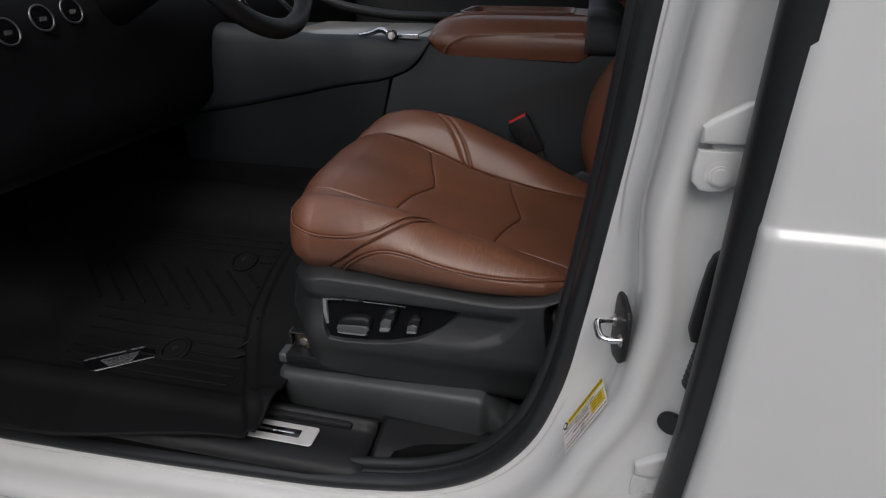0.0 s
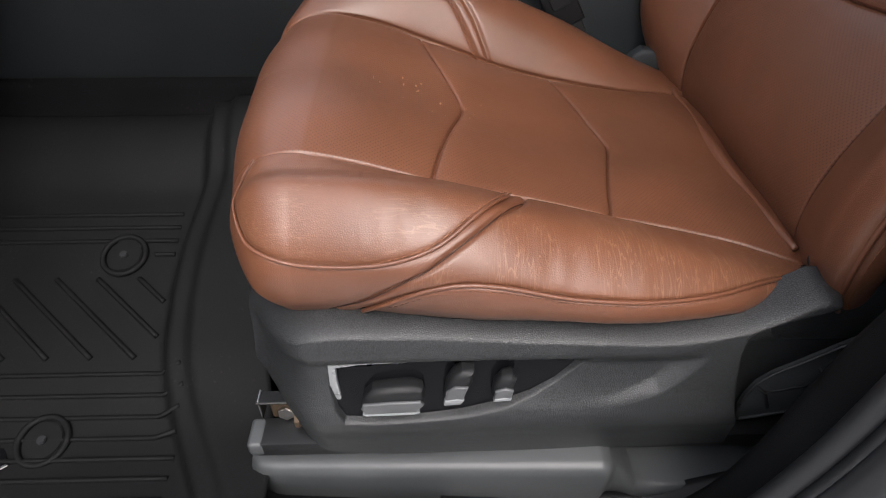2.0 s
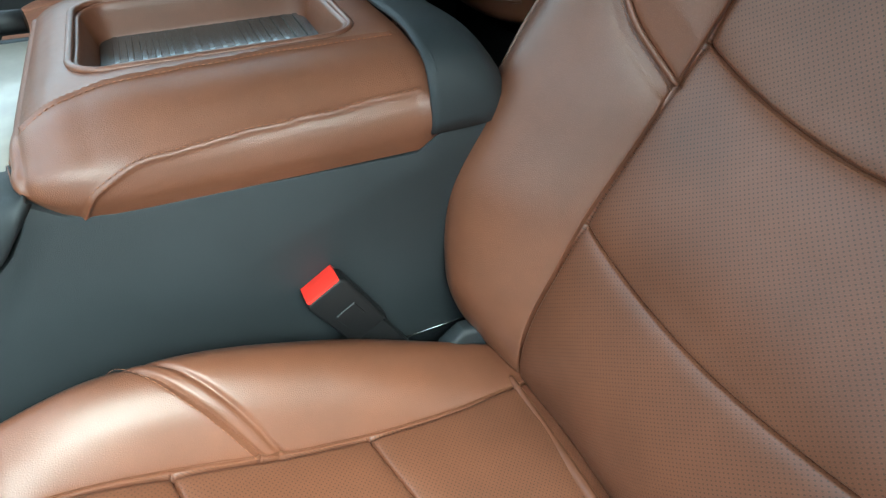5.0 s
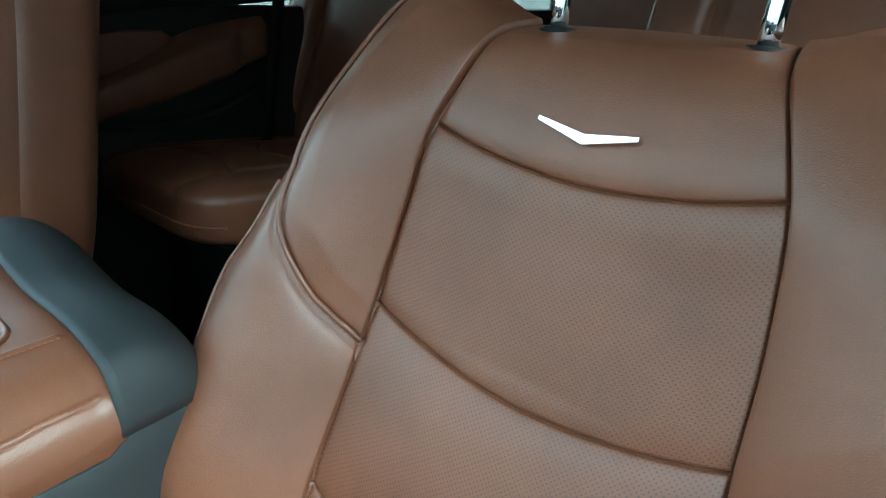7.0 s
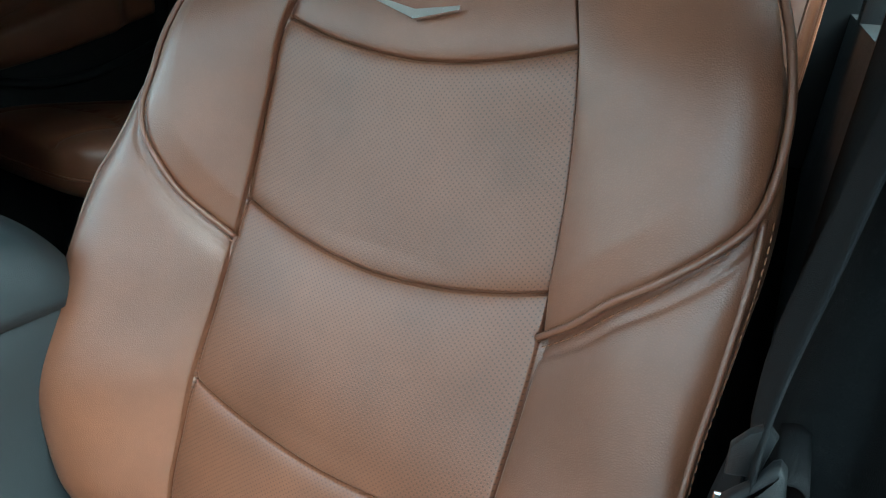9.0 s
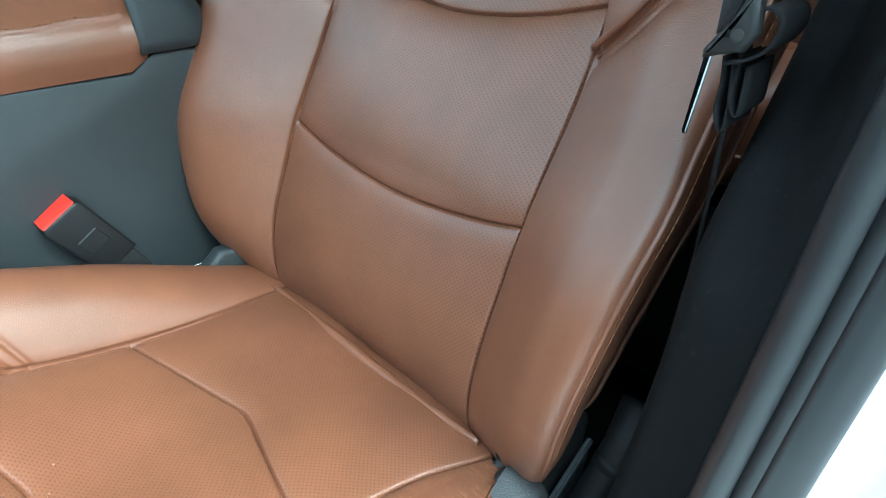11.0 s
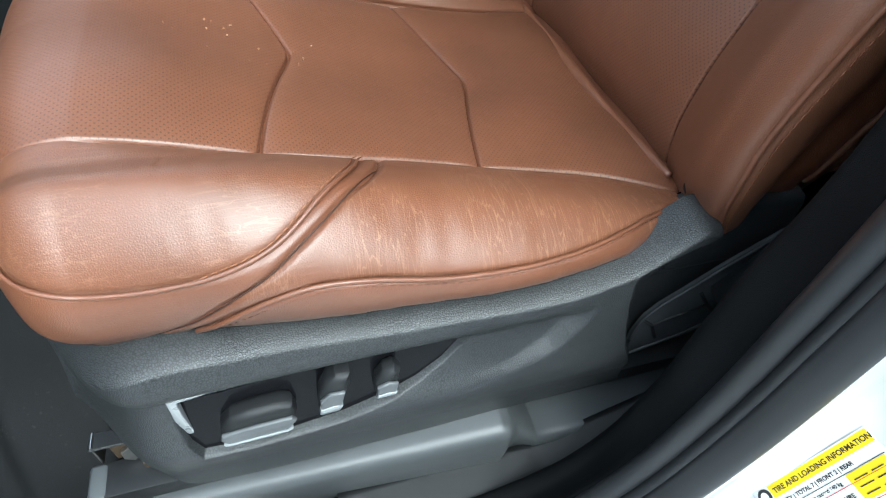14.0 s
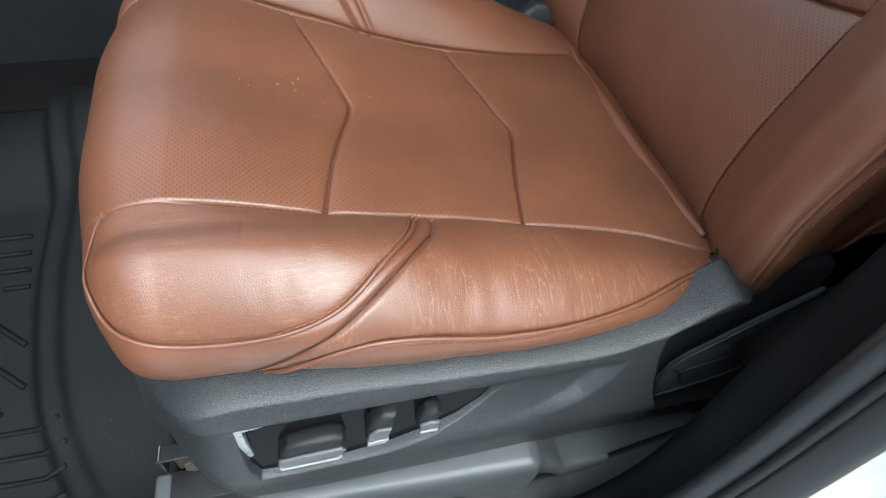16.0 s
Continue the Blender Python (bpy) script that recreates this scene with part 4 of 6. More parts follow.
        part("switch_strip", prism(strip, 0.0050, 0.0008, 2, side_at(y0 - depth + 0.0012)), SWITCH_SILVER, s, "bright strip along the lower edge")

    switch([(-0.364, 0.807), (-0.370, 0.813), (-0.368, 0.824), (-0.360, 0.833), (-0.345, 0.836), (-0.326, 0.837), (-0.318, 0.833), (-0.316, 0.822), (-0.324, 0.809)],
           [(-0.366, 0.8085), (-0.370, 0.8150), (-0.368, 0.8210), (-0.346, 0.8235), (-0.320, 0.8245), (-0.317, 0.820), (-0.324, 0.8105)],
           [(-0.366, 0.8055), (-0.369, 0.8095), (-0.345, 0.8112), (-0.321, 0.8128), (-0.326, 0.8075)], 0.0175)
    switch([(-0.301, 0.817), (-0.299, 0.838), (-0.293, 0.852), (-0.286, 0.857), (-0.276, 0.856), (-0.277, 0.842), (-0.286, 0.819)],
           [(-0.3005, 0.818), (-0.299, 0.836), (-0.292, 0.843), (-0.281, 0.842), (-0.2865, 0.820)],
           [(-0.301, 0.816), (-0.300, 0.829), (-0.290, 0.833), (-0.284, 0.830), (-0.287, 0.818)], 0.0175)
    switch([(-0.260, 0.820), (-0.259, 0.836), (-0.253, 0.846), (-0.245, 0.849), (-0.240, 0.844), (-0.244, 0.822)],
           [(-0.2595, 0.8205), (-0.2585, 0.834), (-0.250, 0.838), (-0.243, 0.835), (-0.245, 0.8225)],
           [(-0.2595, 0.8195), (-0.2585, 0.827), (-0.251, 0.8295), (-0.2445, 0.827), (-0.2455, 0.8215)], 0.0160)
    # blind cover in the rear recess
    yr = MID - 0.004 - 0.2125
    BLIND = [(-0.020, 0.763), (-0.025, 0.780), (-0.025, 0.796), (-0.020, 0.817), (-0.009, 0.831), (0.008, 0.844), (0.041, 0.871), (0.09, 0.905), (0.09, 0.800), (0.068, 0.790), (0.035, 0.777), (0.007, 0.769)]
    part("blind_cover", prism(BLIND, 0.005, 0.0015, 2, side_at(yr)), COVER, base, "black cover with an I-shaped slot")
    lipline = path_spl([(x, yr - 0.0055, z) for x, z in BLIND[:8]], 60)
    part("cover_lip", tube(lipline, 0.0018, 8, BLACK, "cover_lip"), parent=base)
    part("cover_lip", tube([(-0.020, yr - 0.0055, 0.763), (0.007, yr - 0.0055, 0.769), (0.035, yr - 0.0055, 0.777), (0.09, yr - 0.0055, 0.800)], 0.0018, 8, BLACK, "cover_lip"), parent=base)
    for slot in ([(-0.008, 0.803), (0.018, 0.810), (0.043, 0.817)], [(-0.018, 0.812), (-0.008, 0.803), (0.003, 0.780)], [(0.028, 0.838), (0.043, 0.817), (0.055, 0.803)]):
        part("blind_slot", tube([(a, yr - 0.0050, b) for a, b in slot], 0.0018, 6, INK, "blind_slot"), parent=base)
    # black hinge covers where the backrest joins the cushion, and the cushion's tucked flap
    part("hinge_cover", box((-0.02, -0.205, 0.86), (0.10, -0.180, 0.928), 0.010, 3), BLACK, base)
    part("hinge_cover", prism([(-0.062, 0.900), (-0.050, 0.935), (-0.028, 0.952), (0.012, 0.945), (0.03, 0.90)], 0.022, 0.006, 3, side_at(0.236)), SLATE, base, "grey plastic hinge cover")
    part("hinge_ring", ring((0.006, -0.178, 0.932), (-0.5, -0.8, 0.4), 0.0065, 0.0022, SATIN_BLACK, "hinge_ring", 24), parent=base)
    part("tucked_flap", prism([(-0.030, 0.898), (-0.022, 0.907), (-0.006, 0.916), (0.006, 0.920), (0.010, 0.905), (-0.008, 0.893)], 0.003, 0.001, 1, side_at(-0.168)), CARPET, base, "black cloth flap tucked under the cushion")
    return base


build_base(seat)

# ---- the seat's rail, with its end cap, bracket and bolt ----
rail = thing("seat_rail", "black steel seat rail with a plastic end cap on the floor", "seat rail", (-0.2, -0.2, 0.735))
part("rail_channel", box((-0.480, -0.222, 0.728), (0.10, -0.192, 0.748), 0.002, 2), SATIN_BLACK, rail)
part("end_cap", box((-0.487, -0.223, 0.730), (-0.471, -0.192, 0.7485), 0.004, 3), COVER, rail, "grey plastic end cap")
part("upper_plate", box((-0.480, -0.193, 0.7695), (-0.40, -0.178, 0.7725), 0.001, 1), SATIN_BLACK, rail)
part("bracket", box((-0.468, -0.190, 0.744), (-0.40, -0.178, 0.770), 0.002, 1), RUST, rail, "greasy steel bracket")
part("bolt_head", disc((-0.452, -0.193, 0.757), (0, -1, 0.15), 0.0085, 0.006, 0.001, 6), STEEL, rail)
part("bolt", tube([(-0.434, -0.203, 0.762), (-0.405, -0.206, 0.760)], 0.0045, 10, RUST, "bolt"), parent=rail, label="rusty bolt")
part("bolt_nut", disc((-0.438, -0.203, 0.762), (1, 0, 0), 0.0085, 0.006, 0.001, 6), RUST, rail)
part("bracket_edge", box((-0.478, -0.192, 0.746), (-0.4765, -0.178, 0.774), 0.0004, 1), STEEL, rail)

# the long plastic cover between rail and sill
cover = thing("rail_cover", "black plastic cover along the foot of the seat", "trim cover", (-0.3, -0.25, 0.66))
ZT = [(-0.490, 0.712), (-0.15, 0.736), (-0.140, 0.732), (-0.122, 0.706), (-0.106, 0.684), (-0.096, 0.681), (-0.02, 0.684), (0.05, 0.690)]
xs = np.r_[np.linspace(-0.490, -0.16, 30), np.linspace(-0.157, -0.10, 30), np.linspace(-0.095, 0.06, 12)]
rows = []
for xx in xs:
    t = float(np.interp(xx, *zip(*ZT)))
    step = float(smooth(np.array((xx + 0.146) / 0.016)))
    taper = float(smooth(np.array((-0.474 - xx) / 0.016)))
    o = 0.226 + 0.022 * (xx + 0.49) / 0.35 - 0.012 * step - 0.006 * taper
    rows.append(path_spl([(xx, -0.180, t + 0.002), (xx, -(o - 0.012), t), (xx, -(o - 0.003), t - 0.002), (xx, -o, t - 0.008), (xx, -o, max(t - 0.022, 0.664)), (xx, -(o - 0.008), 0.652), (xx, -(o - 0.012), 0.636)], 24))
part("cover_shell", sheet("cover_shell", np.array(rows), COVER, 0.003, flip=True), parent=cover)
part("cover_end", prism([(-0.205, 0.712), (-0.219, 0.704), (-0.210, 0.638), (-0.180, 0.638), (-0.180, 0.712)], 0.003, 0.001, 1,
     Matrix(((0, 0, 1, -0.4915), (1, 0, 0, 0), (0, 1, 0, 0), (0, 0, 0, 1)))), BLACK, cover)

# ---- ground, floor, sill and door opening ----
tagged(part("ground", box((-40, -40, -0.2), (40, 40, 0.0), 0), CONCRETE), "grey concrete ground under the car", "ground", kind="structure")
OPENING = [(0.060, 1.80), (0.036, 1.55), (0.022, 1.40), (0.011, 1.297), (0.002, 1.18), (-0.010, 1.066), (-0.020, 0.976), (-0.038, 0.861), (-0.068, 0.775), (-0.125, 0.703), (-0.20, 0.660), (-0.30, 0.636), (-0.522, 0.614), (-0.80, 0.597), (-1.20, 0.59), (-1.40, 0.60)]
path = path_spl(OPENING, 120)
tan = np.gradient(path, axis=0)
tan /= np.linalg.norm(tan, axis=1)[:, None]
norm = np.stack([-tan[:, 1], tan[:, 0]], 1)           # out of the opening: to the rear on the pillar, down at the sill
JAMB = [(-0.004, -0.345), (0.0, -0.354), (0.018, -0.358), (0.036, -0.362), (0.045, -0.372), (0.048, -0.398), (0.052, -0.414), (0.061, -0.424), (0.072, -0.425), (0.084, -0.420), (0.098, -0.421), (0.112, -0.432), (0.128, -0.440), (0.16, -0.444)]
body = thing("car_body", "white painted car body with a door pillar and sill", "car body", (0, -0.40, 0.5))
P = []
for (x, z), (nx, nz) in zip(path, norm):
    ease = float(0.020 * smooth(np.array((0.93 - z) / 0.10)) + 0.024 * smooth(np.array((z - 1.0) / 0.14)))
    P.append([(x + (n - ease * min(1, max(0, n - 0.012) / 0.02)) * nx, y, z + (n - ease * min(1, max(0, n - 0.012) / 0.02)) * nz) for n, y in path_spl(JAMB, 60)])
part("door_jamb", sheet("door_jamb", np.array(P), WHITE, 0.002), parent=body, label="white painted door jamb and sill")
# black rubber seal round the opening
SEAL_SECTION = [(0.005, -0.349), (0.003, -0.3555), (-0.001, -0.3575), (-0.007, -0.3560), (-0.011, -0.3500), (-0.0125, -0.3440), (-0.0128, -0.3415), (-0.0118, -0.3405),
                (-0.0130, -0.3390), (-0.0138, -0.3350), (-0.0120, -0.3325), (-0.0120, -0.3310), (-0.0165, -0.3295), (-0.0205, -0.3260), (-0.0215, -0.3220), (-0.0195, -0.3185), (-0.015, -0.3165)]
S = []
for (x, z), (nx, nz) in zip(path, norm):
    S.append([(x + n * nx, y, z + n * nz) for n, y in path_spl(SEAL_SECTION, 64)])
part("door_seal", sheet("door_seal", np.array(S), SEAL, 0.002), parent=body, label="black rubber door seal")
# rear door: front edge seal, skin with a crease line, window line above
door = thing("rear_door", "closed white rear car door with a crease line", "car door", (0.6, -0.48, 0.5))
DOOR_EDGE = [(0.104, 1.75), (0.096, 1.45), (0.092, 1.305), (0.092, 1.20), (0.092, 1.08), (0.090, 0.95), (0.085, 0.85), (0.074, 0.72), (0.06, 0.60), (0.05, 0.45)]
zz = np.r_[np.linspace(1.75, 1.165, 20), np.linspace(1.160, 1.142, 8), np.linspace(1.135, 0.45, 24)]
ex = spl(sorted([(z, x) for x, z in DOOR_EDGE]), zz)
skin = []
for z, x0 in zip(zz, ex):
    yo = -0.500 - 0.012 * math.sin(max(0, min(1, (z - 0.45) / 0.75)) * math.pi) + (0.06 * max(0, z - 1.22))
    yo += 0.006 * float(smooth(np.array((z - 1.146) / 0.010)))
    skin.append([(x0 + 0.004, yo + 0.045, z), (x0 + 0.002, yo + 0.012, z), (x0 + 0.004, yo + 0.003, z), (x0 + 0.012, yo, z)] + [(x0 + 0.012 + k * 0.22, yo - 0.004 * k, z) for k in (1, 2, 3, 4, 5)])
part("door_skin", sheet("door_skin", np.array(skin), WHITE, 0.002, flip=True), parent=door)
seal = path_spl([(x, z) for x, z in DOOR_EDGE], 60)
part("door_edge_seal", sheet("door_edge_seal", np.array([[(x + dx, y, z) for dx, y in path_spl([(0.010, -0.440), (-0.006, -0.446), (-0.014, -0.458), (-0.013, -0.474), (-0.004, -0.486), (0.006, -0.490)], 14)] for x, z in seal]), SEAL, 0.002), parent=door, label="black rubber edge seal")
part("boot_cover", prism([(0.086, 1.106), (0.080, 1.100), (0.077, 1.090), (0.0745, 1.061), (0.0725, 1.024), (0.076, 1.013), (0.120, 1.006), (0.125, 1.108)], 0.014, 0.004, 3, side_at(-0.430)), SATIN_BLACK, door, "black plastic cover over the door cable")
part("boot_rubber", tube([(0.096, -0.436, 1.02), (0.090, -0.440, 0.99), (0.096, -0.438, 0.955)], 0.010, 10, SEAL, "boot_rubber"), parent=door)
for k in range(8):
    part("boot_fold", ring((0.092 + 0.0006 * k, -0.439, 0.962 + 0.006 * k), (0.15, 0.1, 1), 0.0125, 0.003, SEAL, "boot_fold", 24), parent=door)
for hz in (1.195, 0.835):
    hinge = part("door_hinge", box((0.062, -0.436, hz - 0.03), (0.115, -0.425, hz + 0.02), 0.001), WHITE, body, "white painted rear door hinge with a bolt")
    part("hinge_leaf", prism([(0.0510, hz + 0.003), (0.0500, hz + 0.016), (0.0590, hz + 0.024), (0.079, hz + 0.036), (0.12, hz + 0.044), (0.12, hz + 0.003)], 0.012, 0.0035, 3, side_at(-0.431)), WHITE, hinge)
    part("hinge_plate", prism([(0.0510, hz - 0.003), (0.0490, hz - 0.018), (0.0500, hz - 0.030), (0.0565, hz - 0.037), (0.069, hz - 0.038), (0.094, hz - 0.028), (0.12, hz - 0.016), (0.12, hz - 0.003)], 0.0075, 0.002, 3, side_at(-0.431)), WHITE, hinge)
    part("hinge_bolt", disc((0.0700, -0.4385, hz - 0.0235), (0, -1, 0), 0.0088, 0.009, 0.002, 24), WHITE, hinge)
    part("bolt_washer", disc((0.0700, -0.4370, hz - 0.0235), (0, -1, 0), 0.0140, 0.004, 0.0015, 28), WHITE, hinge)
part("drain_plug", disc((0.077, -0.4335, 0.908), (-0.35, -1, 0), 0.0135, 0.005, 0.001, 28), SEAL, body, "black rubber plug")

# striker on the pillar
jn = Vector((-0.985, -0.17, 0)).normalized()
jt = Vector((0.17, -0.985, 0)).normalized()
JF = Matrix(((jt.x, 0, jn.x, 0), (jt.y, 0, jn.y, 0), (0, 1, 0, 0), (0, 0, 0, 1)))


def on_jamb(at):
    return Matrix.Translation(at) @ JF


striker = thing("door_striker", "bright steel door striker loop on a black plate", "striker", (0.018, -0.392, 0.982))
SC = (0.023, -0.3925, 0.986)
part("plate", prism([(-0.019, -0.036), (-0.010, -0.040), (0.012, -0.034), (0.022, -0.024), (0.024, -0.012), (0.024, 0.024), (0.018, 0.032), (-0.006, 0.037), (-0.020, 0.034), (-0.025, 0.026), (-0.026, -0.022), (-0.024, -0.031)], 0.006, 0.0022, 2, on_jamb(SC)), SATIN_BLACK, striker)
c0 = Vector(SC) + jn * 0.005
loop = [c0 + jn * a - jt * b + Vector((0, 0, c)) for a, b, c in ((0, 0.0135, 0.003), (0.010, 0.0135, 0.003), (0.015, 0.0130, 0.003), (0.0195, 0.0112, 0.0025), (0.0215, 0.0075, 0.002), (0.022, 0.003, 0.001), (0.022, -0.005, -0.001), (0.0215, -0.0095, -0.0015), (0.0195, -0.0132, -0.002), (0.015, -0.0150, -0.003), (0.010, -0.0155, -0.003), (0, -0.0155, -0.003))]
part("loop", tube(path_spl([tuple(v) for v in loop], 48), 0.0038, 14, CHROME, "loop"), parent=striker)
for b, c in ((0.0135, 0.003), (-0.0155, -0.003)):
    part("rivet", disc(c0 - jt * b + jn * 0.002 + Vector((0, 0, c)), jn, 0.0068, 0.004, 0.0015, 24), STEEL, striker)

# inner trim of the pillar
trim = thing("pillar_trim", "black plastic trim of the door pillar, scuffed", "pillar trim", (0.0, -0.30, 0.70))
INNER = [(0.10, 1.80), (0.085, 1.50), (0.070, 1.36), (0.050, 1.285), (0.012, 1.215), (-0.008, 1.180), (-0.009, 1.10), (-0.020, 1.012), (-0.035, 0.955), (-0.045, 0.90), (-0.056, 0.825), (-0.084, 0.74), (-0.122, 0.695), (-0.19, 0.664), (-0.27, 0.648)]
upto = int(np.argmin(np.abs(path[:, 1] - 0.640)))
inner = path_spl(INNER, 78)
rim_, rim_n = path_spl(path[:upto], 78), path_spl(norm[:upto], 78)
T = []
for k in range(78):
    (x, z), (nx, nz) = rim_[k], rim_n[k]
    ix, iz = inner[k]
    ox, oz = x - 0.014 * nx, z - 0.014 * nz
    row = [(ox + 0.004 * nx, -0.322, oz + 0.004 * nz), (ox - 0.003 * nx, -0.3175, oz - 0.003 * nz), (ix * 0.5 + ox * 0.5, -0.3045, iz * 0.5 + oz * 0.5), (ix + 0.002, -0.290, iz), (ix + 0.004, -0.282, iz), (ix + 0.012, -0.276, iz), (ix + 0.05, -0.270, iz), (ix + 0.15, -0.268, iz)]
    T.append(path_spl(row, 40))
part("trim_shell", sheet("trim_shell", np.array(T), TRIM, 0.003), parent=trim)

# sill: carpet edge, scuff plates, floor and mat
tagged(part("floor", box((-1.45, -0.345, 0.60), (3.2, 1.20, 0.640), 0.0), CARPET), "black carpeted car floor", "floor", kind="structure")
sill = thing("sill_trim", "black plastic sill trim with a bright kick plate", "sill trim", (-0.5, -0.32, 0.64))
part("front_sill", sheet("front_sill", np.array([[(x, y, z) for y, z in path_spl([(-0.252, 0.672), (-0.262, 0.670), (-0.268, 0.660), (-0.280, 0.6575), (-0.330, 0.6535), (-0.345, 0.648), (-0.352, 0.636)], 20)] for x in np.linspace(-1.40, -0.305, 40)]), SATIN_BLACK, 0.003, flip=True), parent=sill)
rs = []
for x in np.linspace(-0.303, 0.02, 40):
    up = max(0.0, (x + 0.10)) * 0.45 - 0.010
    rs.append([(x, y, z + up) for y, z in path_spl([(-0.232, 0.672), (-0.258, 0.668), (-0.290, 0.662), (-0.312, 0.652), (-0.322, 0.640), (-0.336, 0.634), (-0.350, 0.632)], 20)])
part("rear_sill", sheet("rear_sill", np.array(rs), SATIN_BLACK, 0.003, flip=True), parent=sill)
part("carpet_edge", box((-1.0, -0.274, 0.655), (-0.345, -0.256, 0.668), 0.006, 2), SATIN_BLACK, sill)
plate = part("kick_plate", prism(rounded(-0.62, -0.321, -0.394, -0.281, 0.006), 0.002, 0.0007, 1, Matrix.Translation((0, 0, 0.6585))), BRIGHT, sill, "brushed bright kick plate")
part("plate_inlay", prism(rounded(-0.60, -0.309, -0.4195, -0.293, 0.002), 0.0012, 0.0003, 1, Matrix.Translation((0, 0, 0.6605))), GLOSS, plate)
part("plate_bar", prism(rounded(-0.58, -0.303, -0.430, -0.300, 0.001), 0.0010, 0.0003, 1, Matrix.Translation((0, 0, 0.6616))), SILVER, plate)

mat_ = thing("floor_mat", "black moulded rubber floor mat, dusty, with chevron ribs", "floor mat", (-0.8, 0.0, 0.665))


def mat_z(x, y):
    """The mat's height: flat, with raised rims towards seat, sill and tunnel, and rising to the pedals."""
    rim_x = spl([(-0.33, -0.500), (-0.224, -0.563), (-0.12, -0.613), (0.016, -0.625), (0.12, -0.612), (0.25, -0.61)], y)
    z = spl([(-0.45, 0.672), (-0.25, 0.672), (-0.168, 0.679), (-0.09, 0.711), (0.036, 0.765), (0.095, 0.789), (0.125, 0.802), (0.165, 0.838), (0.20, 0.858), (0.225, 0.862)], y) + 0.020 * smooth((x - rim_x) / 0.012) + 0.008 * smooth((x - rim_x - 0.030) / 0.010)
    z = z + 0.10 * smooth((-1.02 - x) / 0.25)
    z = z + 0.008 * smooth((-0.250 - y) / 0.010) - 0.010 * smooth((-0.275 - y) / 0.03)
    return z


nx_, ny_ = 150, 130
gx = np.linspace(-1.30, -0.47, nx_)[:, None] + np.zeros((1, ny_))
gy = np.linspace(-0.335, 0.222, ny_)[None, :] + np.zeros((nx_, 1))
lim = spl([(-0.34, -0.475), (-0.20, -0.475), (-0.05, -0.505), (0.10, -0.53), (0.34, -0.56)], gy[0])
gx = -1.30 + (gx + 1.30) * ((lim + 1.30) / 0.83)[None, :]
gy = np.where(gy < -0.26, -0.26 + (gy + 0.26) * (1 + 0.85 * smooth((-0.50 - gx) / 0.35)), gy)
gz = mat_z(gx, gy)
part("mat_sheet", sheet("mat_sheet", np.stack([gx, gy, gz], 2), RUBBER, 0.004), parent=mat_)
random.seed(5)


def rib(a, b, r=0.0030):
    w = path_spl([a, ((a[0] + b[0]) / 2, (a[1] + b[1]) / 2), b], 14)
    pts = [(x, y, float(mat_z(np.array(x), np.array(y))) + 0.0008) for x, y in w]
    part("rib", tube(pts, r, 6, RUBBER, "rib"), parent=mat_)


for k in range(7):
    y = -0.235 + 0.022 * k
    rib((-0.585 - max(0, y + 0.12) * 0.4, y), (-0.93, y))
for k in range(9):
    x0, y0 = -0.668 - 0.050 * k, 0.006
    run = min(1.0, (-0.632 - x0) / 0.115)
    rib((x0, y0), (x0 + 0.115 * run, y0 - 0.092 * run), 0.0034)
for k in range(4):
    y = 0.036 + 0.018 * k
    rib((-0.63, y), (-0.655 if k == 0 else -0.98, y))
for cx, cy in ((-0.730, -0.170), (-0.692, 0.035)):
    cz = float(mat_z(np.array(cx), np.array(cy)))
    up = Vector((0, -(float(mat_z(np.array(cx), np.array(cy + 0.01))) - cz) / 0.01, 1)).normalized()
    button = part("mat_button", ring(Vector((cx, cy, cz)) + up * 0.003, up, 0.026, 0.0035, RUBBER, "mat_button"), parent=mat_)
    part("button_disc", disc(Vector((cx, cy, cz)) + up * 0.002, up, 0.021, 0.003, 0.001), RUBBER, button)
    part("button_core", disc(Vector((cx, cy, cz)) + up * 0.005, up, 0.005, 0.004, 0.001), SEAL, button)
badge = part("mat_badge", prism(rounded(-0.060, -0.022, 0.060, 0.022, 0.002), 0.003, 0.0008, 1, pose(-0.815, -0.215, float(mat_z(np.array(-0.815), np.array(-0.215))) + 0.001, 0, 0, 38)), GLOSS, mat_, "black badge plate with bright bars")
for k in range(5):
    part("badge_bar", prism([(-0.030 + 0.003 * k, 0.008 - 0.005 * k), (0.034 - 0.003 * k, 0.008 - 0.005 * k), (0.034 - 0.003 * k, 0.005 - 0.005 * k), (-0.030 + 0.003 * k, 0.005 - 0.005 * k)], 0.001, 0, 1, pose(-0.815, -0.215, float(mat_z(np.array(-0.815), np.array(-0.215))) + 0.0042, 0, 0, 38)), SILVER, badge)
for s in (-1, 1):
    part("badge_rim", prism([(-0.058, s * 0.0205 - 0.0008), (0.058, s * 0.0205 - 0.0008), (0.058, s * 0.0205 + 0.0008), (-0.058, s * 0.0205 + 0.0008)], 0.001, 0, 1, pose(-0.815, -0.215, float(mat_z(np.array(-0.815), np.array(-0.215))) + 0.0042, 0, 0, 38)), SILVER, badge)
# carpeted tunnel side and footwell
W = []
for x in np.linspace(-1.45, -0.42, 30):
    W.append([(x, y, z) for y, z in path_spl([(0.16, 0.66), (0.205, 0.78), (0.218, 0.848), (0.240, 0.856), (0.258, 0.90)], 16)])
tagged(part("tunnel_carpet", sheet("tunnel_carpet", np.array(W), CARPET, 0.004)), "black carpet up the side of the tunnel", "carpet", kind="structure")

# ---- centre console ----
console = thing("centre_console", "dark grey centre console with a leather armrest lid", "console", (-0.3, 0.41, 0.66))


